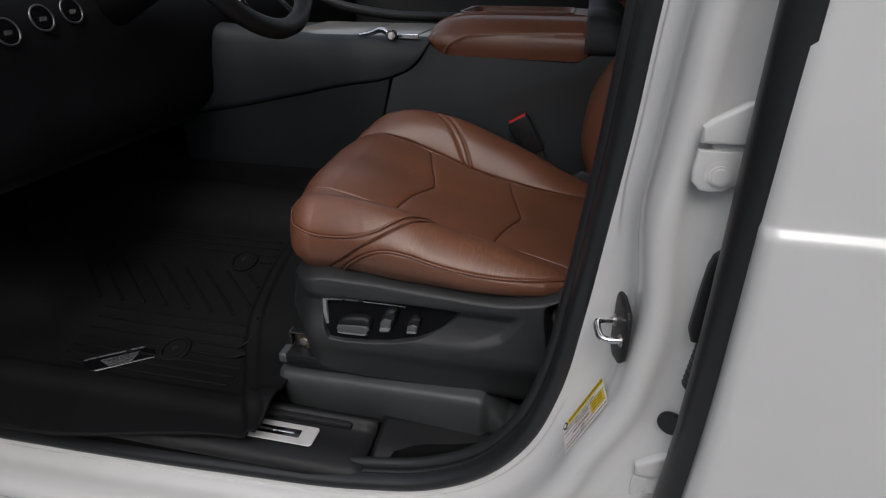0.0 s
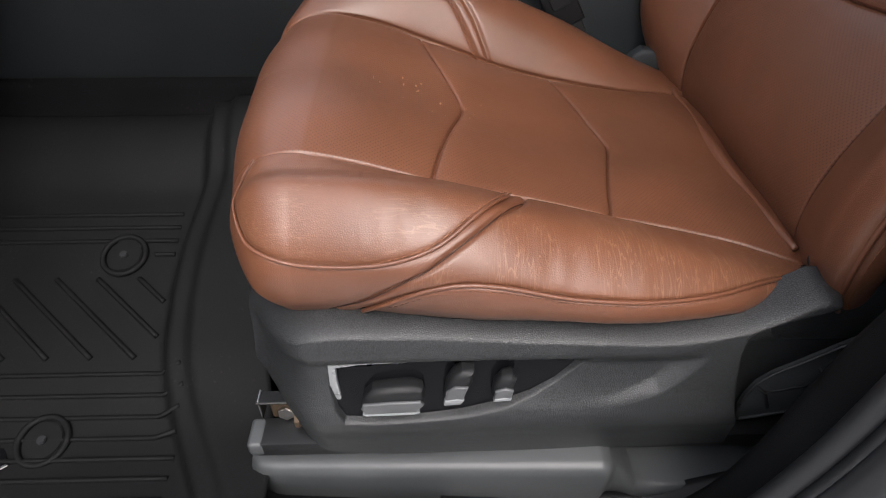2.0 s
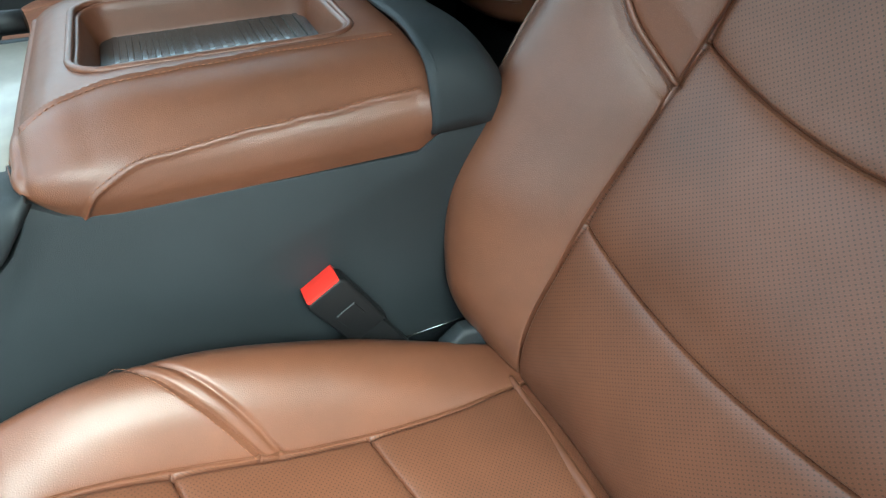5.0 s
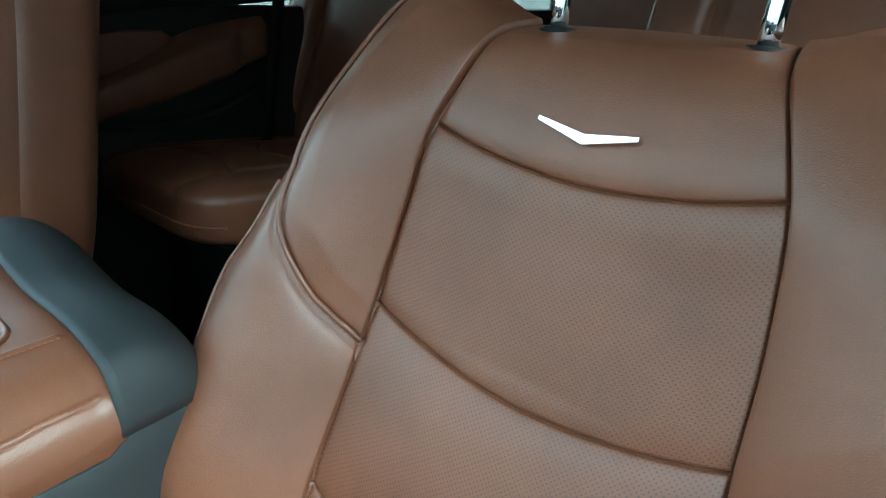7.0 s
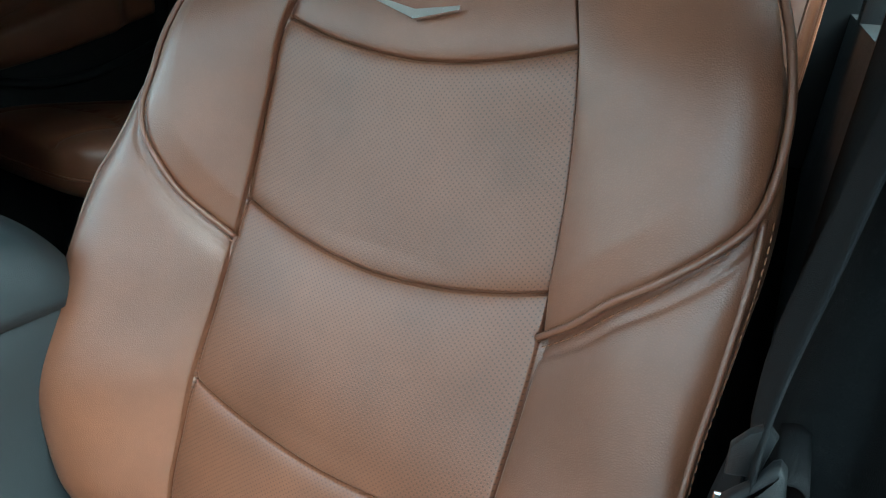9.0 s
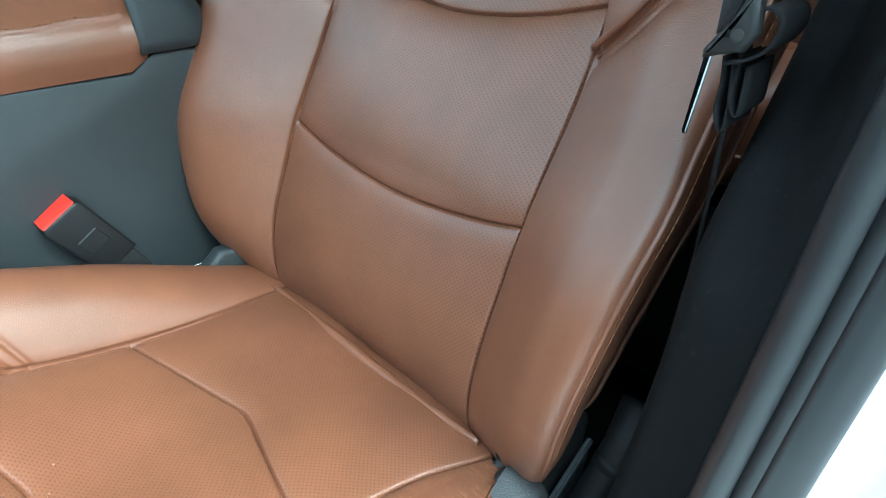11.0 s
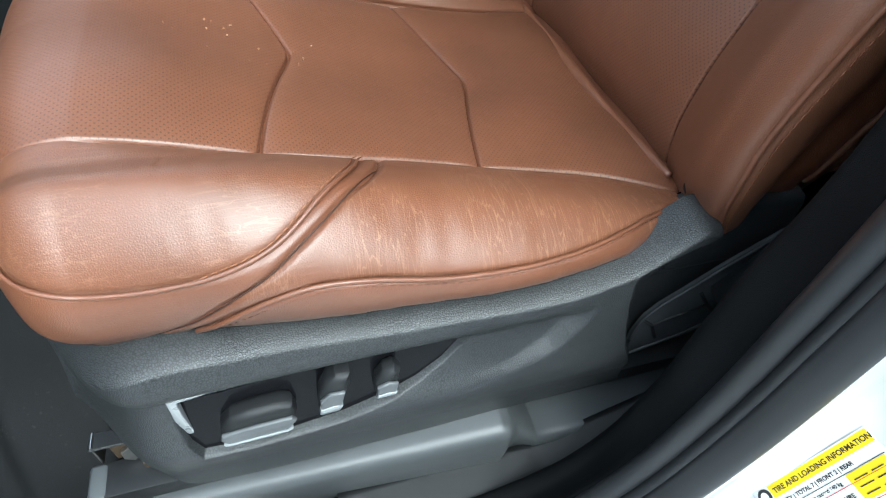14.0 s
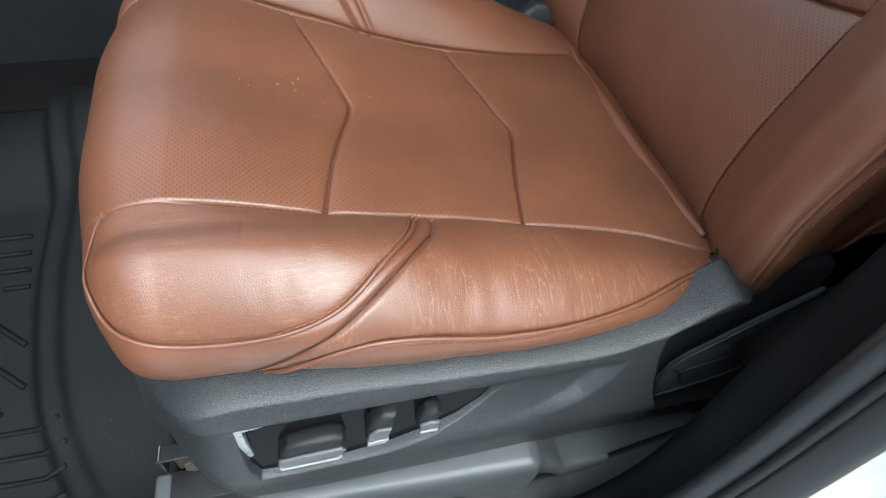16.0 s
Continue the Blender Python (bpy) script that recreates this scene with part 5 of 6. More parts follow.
def wall(name, outline, y, depth, mat, label="", bevel=0.003):
    return part(name, prism(outline, depth, bevel, 2, side_at(y)), mat, console, label)


SEAM = [(-0.95, 1.005), (-0.80, 1.030), (-0.65, 1.063), (-0.545, 1.087), (-0.43, 1.110), (-0.390, 1.128), (-0.366, 1.152), (-0.352, 1.182)]
seam = [tuple(v) for v in path_spl(SEAM, 30)]
# the side panel by the seat, the lower front panel and the upper side, with open joints between them
side_outline = [(x + 0.0015, z - 0.0015) for x, z in seam if x > -0.4305] + [(-0.346, 1.176), (-0.330, 1.164), (-0.300, 1.1575), (-0.057, 1.150), (-0.042, 1.160), (-0.032, 1.1665), (0.022, 1.1665), (0.034, 1.155), (0.044, 1.10), (0.050, 0.70), (-0.46, 0.70), (-0.4595, 0.99)]
wall("side_panel", side_outline, 0.305, 0.038, SLATE)
front_outline = [(x, z - 0.0015) for x, z in seam if x < -0.4335] + [(-0.4335, 1.1075), (-0.4615, 0.99), (-0.4622, 0.85), (-0.95, 0.82)]
wall("front_panel", front_outline, 0.300, 0.034, PANEL_DARK)
wall("tunnel_base", [(-1.3, 0.66), (-1.3, 0.90), (-0.464, 0.90), (-0.464, 0.66)], 0.330, 0.004, SATIN_BLACK)
U = []
for x in np.linspace(-1.25, -0.347, 60):
    zs = float(np.interp(x, [v[0] for v in seam], [v[1] for v in seam])) if x > -0.95 else 1.005
    ztop = 1.184 + 0.05 * max(0, (-0.62 - x) / 0.6)
    zs = min(zs, ztop - 0.004)
    U.append([(x, y, z) for y, z in path_spl([(0.268, zs + 0.001), (0.266, zs + (ztop - zs) * 0.35), (0.272, zs + (ztop - zs) * 0.7), (0.286, ztop - 0.006), (0.300, ztop - 0.001), (0.315, ztop)], 18)])
part("upper_side", sheet("upper_side", np.array(U), SLATE, 0.003, flip=True), parent=console)
# top deck with grey wood trim, lids and a bright handle
part("deck", box((-0.78, 0.312, 1.150), (-0.350, 0.598, 1.181), 0.004), SLATE, console)
part("trim_lid", box((-0.520, 0.305, 1.176), (-0.3935, 0.580, 1.187), 0.003), GREYWOOD, console, "grey wood grain lid")
part("trim_lid", box((-0.3905, 0.305, 1.176), (-0.358, 0.580, 1.187), 0.003), GREYWOOD, console)
part("trim_lid", box((-0.70, 0.305, 1.176), (-0.523, 0.580, 1.187), 0.003), GREYWOOD, console)
part("deck_rail", tube(path_spl([(-0.36, 0.600, 1.200), (-0.55, 0.600, 1.205), (-0.70, 0.595, 1.235), (-0.82, 0.55, 1.31)], 30), 0.012, 10, SATIN_BLACK, "deck_rail"), parent=console)
wall("far_side", [(-1.25, 1.18), (-0.35, 1.18), (0.05, 1.176), (0.05, 0.70), (-1.25, 0.70)], 0.615, 0.015, SLATE)
part("console_floor", box((-0.46, 0.30, 0.70), (0.05, 0.56, 0.74), 0.002), SATIN_BLACK, console)

TRAY = plain("dark_tray_rubber", (0.030, 0.036, 0.036), 0.22, coat=0.4)
# the armrest lid: padded leather with a ribbed tray
lid = part("armrest_lid", box((-0.318, 0.290, 1.158), (-0.06, 0.545, 1.19), 0.01), SATIN_BLACK, console, "brown leather armrest lid with an open tray")
lx = np.r_[np.linspace(-0.358, -0.28, 90), np.linspace(-0.278, -0.047, 110), np.linspace(-0.045, -0.037, 8)]
rows = []
for x in lx:
    h = float(spl([(-0.358, 0.0), (-0.355, 0.30), (-0.344, 0.60), (-0.326, 0.84), (-0.295, 0.96), (-0.22, 1.0), (-0.12, 0.99), (-0.05, 0.97), (-0.024, 0.93)], x))
    bot = float(np.interp(x, [-0.358, -0.353, -0.344, -0.332, -0.318, -0.300, -0.27, -0.055, -0.033, -0.011], [1.192, 1.180, 1.170, 1.163, 1.159, 1.156, 1.155, 1.152, 1.166, 1.190]))
    top = 1.178 + 0.052 * h
    pin = 0.040 * max(0.0, 1 - h) ** 1.6
    prof = [(0.268 + pin, bot), (0.262 + pin, bot + (top - bot) * 0.30), (0.266 + pin, bot + (top - bot) * 0.52), (0.282 + pin, bot + (top - bot) * 0.72), (0.305, bot + (top - bot) * 0.90), (0.340, top - 0.001), (0.430, top), (0.520, top),
            (0.560, top - 0.001), (0.588, bot + (top - bot) * 0.88), (0.604 - pin, bot + (top - bot) * 0.6), (0.606 - pin, bot)]
    rows.append(path_spl([(y, z) for y, z in prof], 230))
G = np.array(rows)
LP = np.stack([lx[:, None] + 0 * G[..., 0], G[..., 0], G[..., 1]], 2)
# seams: one along the shoulder, one round the front corner, one beside the tray
LN = normals_of(LP, -1.0)
V = LP.reshape(-1, 3)
sunk = np.zeros(LP.shape[:2])
shoulder = path_spl([(-0.318, 0.268, 1.161), (-0.308, 0.264, 1.176), (-0.288, 0.266, 1.188), (-0.22, 0.270, 1.196), (-0.12, 0.273, 1.201), (-0.037, 0.276, 1.206)], 60)
ridge = path_spl([(-0.338, 0.318, 1.206), (-0.30, 0.330, 1.224), (-0.2, 0.340, 1.229), (-0.033, 0.345, 1.226)], 60)
snap = lambda line: V[[int(np.argmin(((V - v) ** 2).sum(1))) for v in line]]
shoulder, ridge = (path_spl(snap(line)[::4], 120) for line in (shoulder, ridge))
for line, deep in ((shoulder, 0.0030), (ridge, 0.0020)):
    dd = near(V, line).reshape(sunk.shape)
    sunk += deep * np.exp(-(dd / 0.0016) ** 2) + deep * 0.6 * np.exp(-dd / 0.006)
tray_in = inside_of(rounded(-0.300, 0.362, -0.080, 0.525, 0.026, 8), LP[..., 0], LP[..., 1])
tray_in = np.where(LP[..., 2] > 1.21, tray_in, -1)
LP = LP - LN * sunk[..., None]
LP[..., 2] -= 0.036 * smooth((tray_in + 0.001) / 0.010)
part("lid_leather", sheet("lid_leather", LP, LEATHER, flip=True), parent=lid)
rim = [(x, y, 1.2292) for x, y in rounded(-0.306, 0.355, -0.074, 0.532, 0.030, 8)]
part("tray_rim", tube(rim, 0.0035, 8, LEATHER, "tray_rim", closed=True), parent=lid)
part("tray_floor", prism(rounded(-0.292, 0.370, -0.088, 0.517, 0.020, 6), 0.003, 0.001, 1, Matrix.Translation((0, 0, 1.1965))), TRAY, lid, "dark ribbed rubber tray")
for k in range(16):
    part("tray_rib", box((-0.280 + 0.012 * k, 0.374, 1.199), (-0.2745 + 0.012 * k, 0.513, 1.2010), 0.0006, 1), TRAY, lid)
for line in (shoulder, ridge):
    part("seam", tube(line, 0.0009, 6, SEAMLINE, "seam"), parent=lid, label="dark stitched seam")
stitches("stitching", shoulder + np.array((0, -0.002, 0.004)), THREAD, lid, 0.005, 0.003, 0.0005)
stitches("stitching", ridge + np.array((0, -0.004, 0.0008)), THREAD, lid, 0.005, 0.003, 0.0005)
# rear cap behind the lid
C = []
for x in np.r_[-0.045, np.linspace(-0.037, 0.034, 22)]:
    drop = 0.046 * max(0.0, (x + 0.022) / 0.066) ** 2.4
    inn = 0.018 * max(0.0, x / 0.04) ** 2
    lo = 1.168
    C.append([(x, y, z) for y, z in path_spl([(0.2655 + inn, lo), (0.2665 + inn, lo + (1.224 - drop - lo) * 0.55), (0.280 + inn, 1.226 - drop), (0.302 + inn, 1.234 - drop), (0.42, 1.236 - drop), (0.600, 1.232 - drop), (0.605, 1.21 - drop), (0.61, lo)], 40)])
part("rear_cap", sheet("rear_cap", np.array(C), SLATE, 0.004, flip=True), parent=console)
edge_c = path_spl([(-0.0375, 0.2645, 1.170), (-0.0375, 0.2650, 1.200), (-0.0375, 0.2790, 1.2275), (-0.0375, 0.302, 1.2355), (-0.0375, 0.42, 1.2375), (-0.0375, 0.60, 1.2335)], 60)
part("cap_rim", tube(edge_c, 0.0022, 8, SLATE, "cap_rim"), parent=console)
part("cap_seam", tube(path_spl([(0.004, 0.2685, 1.172), (-0.004, 0.2700, 1.190), (-0.012, 0.2840, 1.2255), (-0.013, 0.305, 1.2350), (-0.013, 0.42, 1.2365)], 50), 0.0006, 6, SATIN_BLACK, "cap_seam"), parent=console, label="fine stitched seam")
part("cap_joint", tube([(-0.030, 0.2670, 1.1675), (0.020, 0.2675, 1.1675), (0.032, 0.2800, 1.158)], 0.0012, 6, INK, "cap_joint"), parent=console)
part("rear_face", box((0.050, 0.27, 0.70), (0.062, 0.60, 1.14), 0.004), SLATE, console)
part("lower_seam", tube([(-0.080, 0.2665, 0.914), (0.05, 0.2665, 0.914)], 0.0008, 6, SILVER, "lower_seam"), parent=console)

# cigar-like chrome clip on the deck: clasp, round knob and bar
clasp = thing("chrome_clasp", "chrome clasp with a round white knob and a flat bar", "clasp", (-0.43, 0.290, 1.185))
part("bar", box((-0.424, 0.284, 1.184), (-0.376, 0.294, 1.193), 0.002), CHROME, clasp)
part("collar", ring((-0.430, 0.280, 1.190), (0.2, -1, 0.1), 0.0085, 0.003, GLOSS, "collar", 24), parent=clasp)
part("knob", disc((-0.430, 0.275, 1.190), (0.1, -1, 0.15), 0.0072, 0.008, 0.002, 24), PAPER, clasp, "white round knob")
part("wing", tube(path_spl([(-0.440, 0.288, 1.193), (-0.455, 0.292, 1.199), (-0.480, 0.296, 1.192), (-0.510, 0.298, 1.187)], 20), np.linspace(0.007, 0.003, 20), 10, CHROME, "wing"), parent=clasp)

# belt buckle beside the cushion
buckle = thing("belt_buckle", "black seat belt buckle with a red release button", "belt buckle", (-0.11, 0.245, 0.93))
ax = Vector((-0.50, 0.02, 0.86)).normalized()
wide = Vector((0.86, 0.05, 0.50)).normalized()
deep = ax.cross(wide).normalized()
tip = Vector((-0.162, 0.252, 1.040))
BM = Matrix(((wide.x, ax.x, deep.x, tip.x), (wide.y, ax.y, deep.y, tip.y), (wide.z, ax.z, deep.z, tip.z), (0, 0, 0, 1)))
part("buckle_body", prism([(-0.0215, -0.078), (0.0215, -0.078), (0.0225, -0.004), (0.019, 0.002), (-0.019, 0.002), (-0.0225, -0.004)], 0.022, 0.004, 3, BM @ Matrix.Translation((0, 0, -0.011))), SATIN_BLACK, buckle)
part("release_button", prism([(-0.0185, -0.007), (0.0185, -0.007), (0.0185, 0.0035), (-0.0185, 0.0035)], 0.024, 0.0012, 2, BM @ Matrix.Translation((0, 0, -0.0095))), RED, buckle, "red release button")
part("buckle_face", prism(rounded(-0.012, -0.050, 0.012, -0.030, 0.003), 0.024, 0.001, 1, BM @ Matrix.Translation((0, 0, -0.0125))), SATIN_BLACK, buckle)
part("stalk", prism([(-0.015, -0.150), (0.015, -0.150), (0.017, -0.076), (-0.017, -0.076)], 0.014, 0.003, 2, BM @ Matrix.Translation((0, 0, -0.007))), SATIN_BLACK, buckle)

# ---- dashboard, wheel, pedals ----
dash = thing("dashboard", "black dashboard with round switches and wood trim", "dashboard", (-1.0, 0.4, 0.95))
D = []
for y in np.linspace(-0.36, 1.15, 30):
    D.append([(x, y, z) for x, z in path_spl([(-0.90, 1.02), (-0.86, 1.06), (-0.85, 1.14), (-0.845, 1.27), (-0.87, 1.31), (-0.95, 1.33), (-1.25, 1.34), (-1.50, 1.33)], 30)])
part("dash_shell", sheet("dash_shell", np.array(D), DASH, 0.006, flip=True), parent=dash)
part("wood_strip", box((-0.862, -0.34, 1.285), (-0.850, 0.9, 1.325), 0.004), WOOD, dash, "dark wood trim strip")
for y0, z0 in ((-0.156, 1.251), (-0.098, 1.257), (-0.220, 1.238)):
    knob = part("round_switch", ring((-0.832, y0, z0), (1, -0.1, 0.25), 0.018, 0.0018, DULL, "round_switch"), parent=dash, label="round switch with a chrome ring")
    part("switch_dial", disc((-0.838, y0, z0), (1, -0.1, 0.25), 0.018, 0.014, 0.002), GLOSS, knob)
    part("dial_mark", box((-0.8305, y0 - 0.006, z0 - 0.004), (-0.8295, y0 + 0.006, z0 + 0.002), 0), SILVER, knob)
part("under_panel", box((-1.30, -0.34, 1.00), (-0.90, 0.60, 1.03), 0.01), DASH, dash)
wheel = thing("steering_wheel", "black leather steering wheel with bright spokes", "steering wheel", (-0.62, 0.0, 1.40))
wn_ = Vector((0.90, 0, 0.43))
part("wheel_rim", ring((-0.605, 0.005, 1.395), wn_, 0.185, 0.016, SATIN_BLACK, "wheel_rim", 64), parent=wheel)
part("hub", disc((-0.625, 0.005, 1.387), wn_, 0.075, 0.04, 0.01), SATIN_BLACK, wheel)
for dy in (-0.05, 0.05):
    part("spoke", tube([(-0.615, 0.005 + dy * 0.6, 1.34), (-0.545, 0.005 + dy * 1.4, 1.25)], 0.008, 8, CHROME, "spoke", flat=0.5), parent=wheel, label="bright spoke")
part("column", tube([(-0.64, 0.005, 1.38), (-0.90, 0.005, 1.24)], 0.045, 20, DASH, "column"), parent=wheel)
for name, y0, w, h in (("brake_pedal", -0.03, 0.035, 0.05), ("accelerator_pedal", 0.14, 0.022, 0.10)):
    ped = thing(name, "black rubber pedal on an arm", "pedal", (-1.10, y0, 0.80))
    part("pad", box((-1.112, y0 - w, 0.80), (-1.096, y0 + w, 0.80 + h), 0.005, 2), CARPET, ped)
    part("arm", tube(path_spl([(-1.108, y0, 0.83), (-1.13, y0, 0.95), (-1.18, y0, 1.05)], 12), 0.008, 8, CARPET, "arm"), parent=ped)
tagged(part("firewall", box((-1.50, -0.36, 0.60), (-1.42, 1.2, 1.33), 0.0), CARPET), "black carpeted bulkhead", "bulkhead", kind="structure")

# ---- shell of the cabin, and unseen walls added to block low sky light ----
tagged(part("unseen_wall_side", box((-9, -4.3, 0), (9, -4.1, 3.6), 0), ADDED_WALL), "unseen plain grey wall, added to hold back low sky light", "wall", kind="structure")
tagged(part("unseen_wall_front", box((-4.4, -4.1, 0), (-4.2, 9, 3.6), 0), ADDED_WALL), "unseen plain grey wall, added to hold back low sky light", "wall", kind="structure")
tagged(part("unseen_wall_rear", box((6.0, -4.1, 0), (6.2, 9, 3.0), 0), ADDED_WALL), "unseen plain grey wall, added to hold back low sky light", "wall", kind="structure")
tagged(part("pillar_core", box((0.105, -0.400, 0.60), (0.22, -0.282, 1.80), 0.01), SATIN_BLACK), "black inside of the door pillar", "pillar", kind="structure")
tagged(part("wall_kick_panel", box((-1.50, -0.345, 0.60), (-1.16, -0.325, 1.30), 0.01), SATIN_BLACK), "black kick panel beside the pedals", "wall", kind="structure")
tagged(part("wall_open_door", box((-1.30, -1.30, 0.45), (-1.18, -0.42, 1.26), 0.03), SATIN_BLACK), "plain dark inside of the open front door", "wall", kind="structure")

tagged(part("roof", box((-0.52, -0.30, 1.84), (3.2, 1.18, 1.90), 0.02), HEADLINER), "beige cloth headliner and roof", "roof", kind="structure")
tagged(part("roof_rail", box((-0.52, -0.35, 1.78), (3.2, -0.30, 1.88), 0.02), BLACK), "dark roof rail above the door", "roof rail", kind="structure")
tagged(part("wall_far_low", box((-1.45, 1.16, 0.60), (3.2, 1.24, 1.43), 0.01), SATIN_BLACK), "dark far side of the cabin", "wall", kind="structure")
tagged(part("wall_far_top", box((-0.38, 1.12, 1.74), (3.2, 1.20, 1.90), 0.01), BLACK), "dark far roof rail", "wall", kind="structure")
tagged(part("wall_rear", box((3.15, -0.50, 0.60), (3.2, 1.2, 1.90), 0.0), SATIN_BLACK), "dark rear of the cabin", "wall", kind="structure")
tagged(part("wall_near_rear", box((0.222, -0.46, 0.60), (3.2, -0.335, 1.36), 0.0), SATIN_BLACK), "dark inside of the rear door", "wall", kind="structure")
for px in (0.20, 1.15, 2.2):
    tagged(part("far_pillar", box((px, 1.10, 1.36), (px + 0.14, 1.20, 1.78), 0.02), BLACK), "black far door pillar", "pillar", kind="structure")
    tagged(part("near_pillar", box((px - 0.06, -0.44, 1.34), (px + 0.08, -0.33, 1.80), 0.02), BLACK), "black near door pillar", "pillar", kind="structure")


SMOKE_TINT = tinted("smoked_window_glass", (0.26, 0.275, 0.25))
DARK_TINT = tinted("dark_tinted_glass", (0.045, 0.049, 0.043))
for x0, x1 in ((0.34, 1.15), (1.29, 2.2), (2.34, 3.2)):
    pane = tagged(part("far_window", box((x0, 1.17, 1.43), (x1, 1.178, 1.75), 0.0), SMOKE_TINT), "smoked far side window", "window", kind="structure")
    pane.visible_shadow = False
    pane = tagged(part("near_window", box((x0 - 0.06, -0.42, 1.34), (x1 - 0.06, -0.412, 1.80), 0.0), DARK_TINT), "dark tinted near side window", "window", kind="structure")
    pane.visible_shadow = False


# ---- other seats ----
def padded(lo, hi, bulge, n=26, m=None):
    """A soft block: a rounded box whose faces swell."""
    lo, hi = np.array(lo), np.array(hi)
    mid, half = (lo + hi) / 2, (hi - lo) / 2
    t, s = np.linspace(-math.pi / 2, math.pi / 2, n), np.linspace(-math.pi, math.pi, 2 * n)
    e = lambda c: np.sign(c) * np.abs(c) ** bulge
    P = np.stack([half[0] * (e(np.cos(t))[:, None] * e(np.cos(s))[None, :]), half[1] * (e(np.cos(t))[:, None] * e(np.sin(s))[None, :]), half[2] * (e(np.sin(t))[:, None] + 0 * s[None, :])], 2) + mid
    if m is not None:
        P = np.array([[m @ Vector(v) for v in row] for row in P])
    return P


def quilted(P, lines, deep, wide, axis):
    """Sinks seams into a soft block, against the direction that its face looks."""
    V = P.reshape(-1, 3)
    d = np.full(len(V), 9.0)
    for line in lines:
        d = np.minimum(d, near(V, np.array([tuple(v) for v in line])))
    d = d.reshape(P.shape[:2])
    return P - np.array(axis) * (deep * np.exp(-(d / 0.0035) ** 2) + deep * np.exp(-d / wide))[..., None]


def rear_seat(name, label, at, group="", lean=20, rise=0.05):
    s = thing(name, label, "car seat", at, group)
    x, y, z = at
    top = z + 0.455
    seams = [[(x - 0.30, y + k * 0.125, top - 0.05), (x - 0.24, y + k * 0.125, top - 0.012), (x - 0.10, y + k * 0.128, top), (x + 0.2, y + k * 0.130, top)] for k in (-1, 1)]
    seams += [[(x + m - 0.040 * abs(v), y + 0.125 * v, top) for v in np.linspace(-1, 1, 15)] for m in (-0.10, 0.05)]
    P = padded((x - 0.27, y - 0.235, z + 0.315), (x + 0.25, y + 0.235, z + 0.455), 0.42, 90)
    P = quilted(P, seams, 0.006, 0.020, (0, 0, 1))
    P[..., 2] += rise * np.clip((x + 0.18 - P[..., 0]) / 0.45, 0, 1)            # the front stands higher
    P[..., 0] -= 0.5 * rise * np.clip((x + 0.18 - P[..., 0]) / 0.45, 0, 1)
    cushion = part("cushion", sheet("cushion", P, REAR_LEATHER), parent=s)
    skirt = [(x - 0.255 - 0.5 * rise + 0.05 * abs(v) ** 6, y + 0.228 * v, z + 0.372 + rise) for v in np.linspace(-1, 1, 41)]
    part("piping", tube(path_spl(skirt, 60) - np.array((0.016, 0, 0)), 0.003, 8, REAR_LEATHER, "piping"), parent=cushion)
    tilt = Matrix.Translation((x + 0.24, y, z + 0.40)) @ Matrix.Rotation(radians(lean), 4, "Y")
    ahead = tilt.to_3x3() @ Vector((-1, 0, 0))
    lines = [[tilt @ Vector((-0.068, k * 0.135, v)) for v in np.linspace(0.04, 0.64, 12)] for k in (-1, 1)]
    lines += [[tilt @ Vector((-0.068, 0.135 * v, zz - 0.035 * (1 - abs(v) ** 1.6))) for v in np.linspace(-1, 1, 15)] for zz in (0.24, 0.42, 0.57)]
    P = padded((-0.07, -0.25, 0.0), (0.07, 0.25, 0.68), 0.40, 90, m=tilt)
    b = part("backrest", sheet("backrest", quilted(P, lines, 0.006, 0.016, tuple(ahead)), REAR_LEATHER), parent=s)
    for k in (-1, 1):
        part("bolster", sheet("bolster", padded((-0.105, k * 0.195 - 0.052, 0.04), (0.02, k * 0.195 + 0.052, 0.62), 0.55, 28, m=tilt), REAR_LEATHER), parent=b)
        w = [tilt @ Vector((-0.070 - 0.030 * math.sin(math.pi * t), k * (0.243 - 0.012 * math.sin(math.pi * t)), 0.06 + 0.55 * t)) for t in np.linspace(0, 1, 30)]
        part("piping", tube([tuple(v) for v in w], 0.003, 8, REAR_LEATHER, "piping"), parent=b)
    part("headrest", sheet("headrest", padded((-0.05, -0.13, 0.685), (0.05, 0.13, 0.80), 0.5, m=tilt), REAR_LEATHER), parent=s)
    for k in (-0.06, 0.06):
        w = [tilt @ Vector((0.0, k, v)) for v in (0.64, 0.70)]
        part("headrest_post", tube(w, 0.006, 10, CHROME, "headrest_post"), parent=s)
    part("seat_foot", box((x - 0.18, y - 0.2, z), (x + 0.2, y + 0.2, z + 0.32), 0.02), SATIN_BLACK, s)
    return s


rear_seat("passenger_seat", "brown leather front passenger seat", (-0.202, 0.93, 0.64), lean=11, rise=0.0)
rear_seat("second_row_seat", "brown leather captain's seat of the second row", (0.585, 0.965, 0.672), "second row seats")
rear_seat("second_row_seat", "brown leather captain's seat of the second row", (0.62, 0.02, 0.67), "second row seats")
bench = thing("third_row_bench", "brown leather bench of the third row", "bench seat", (1.85, 0.41, 0.64))
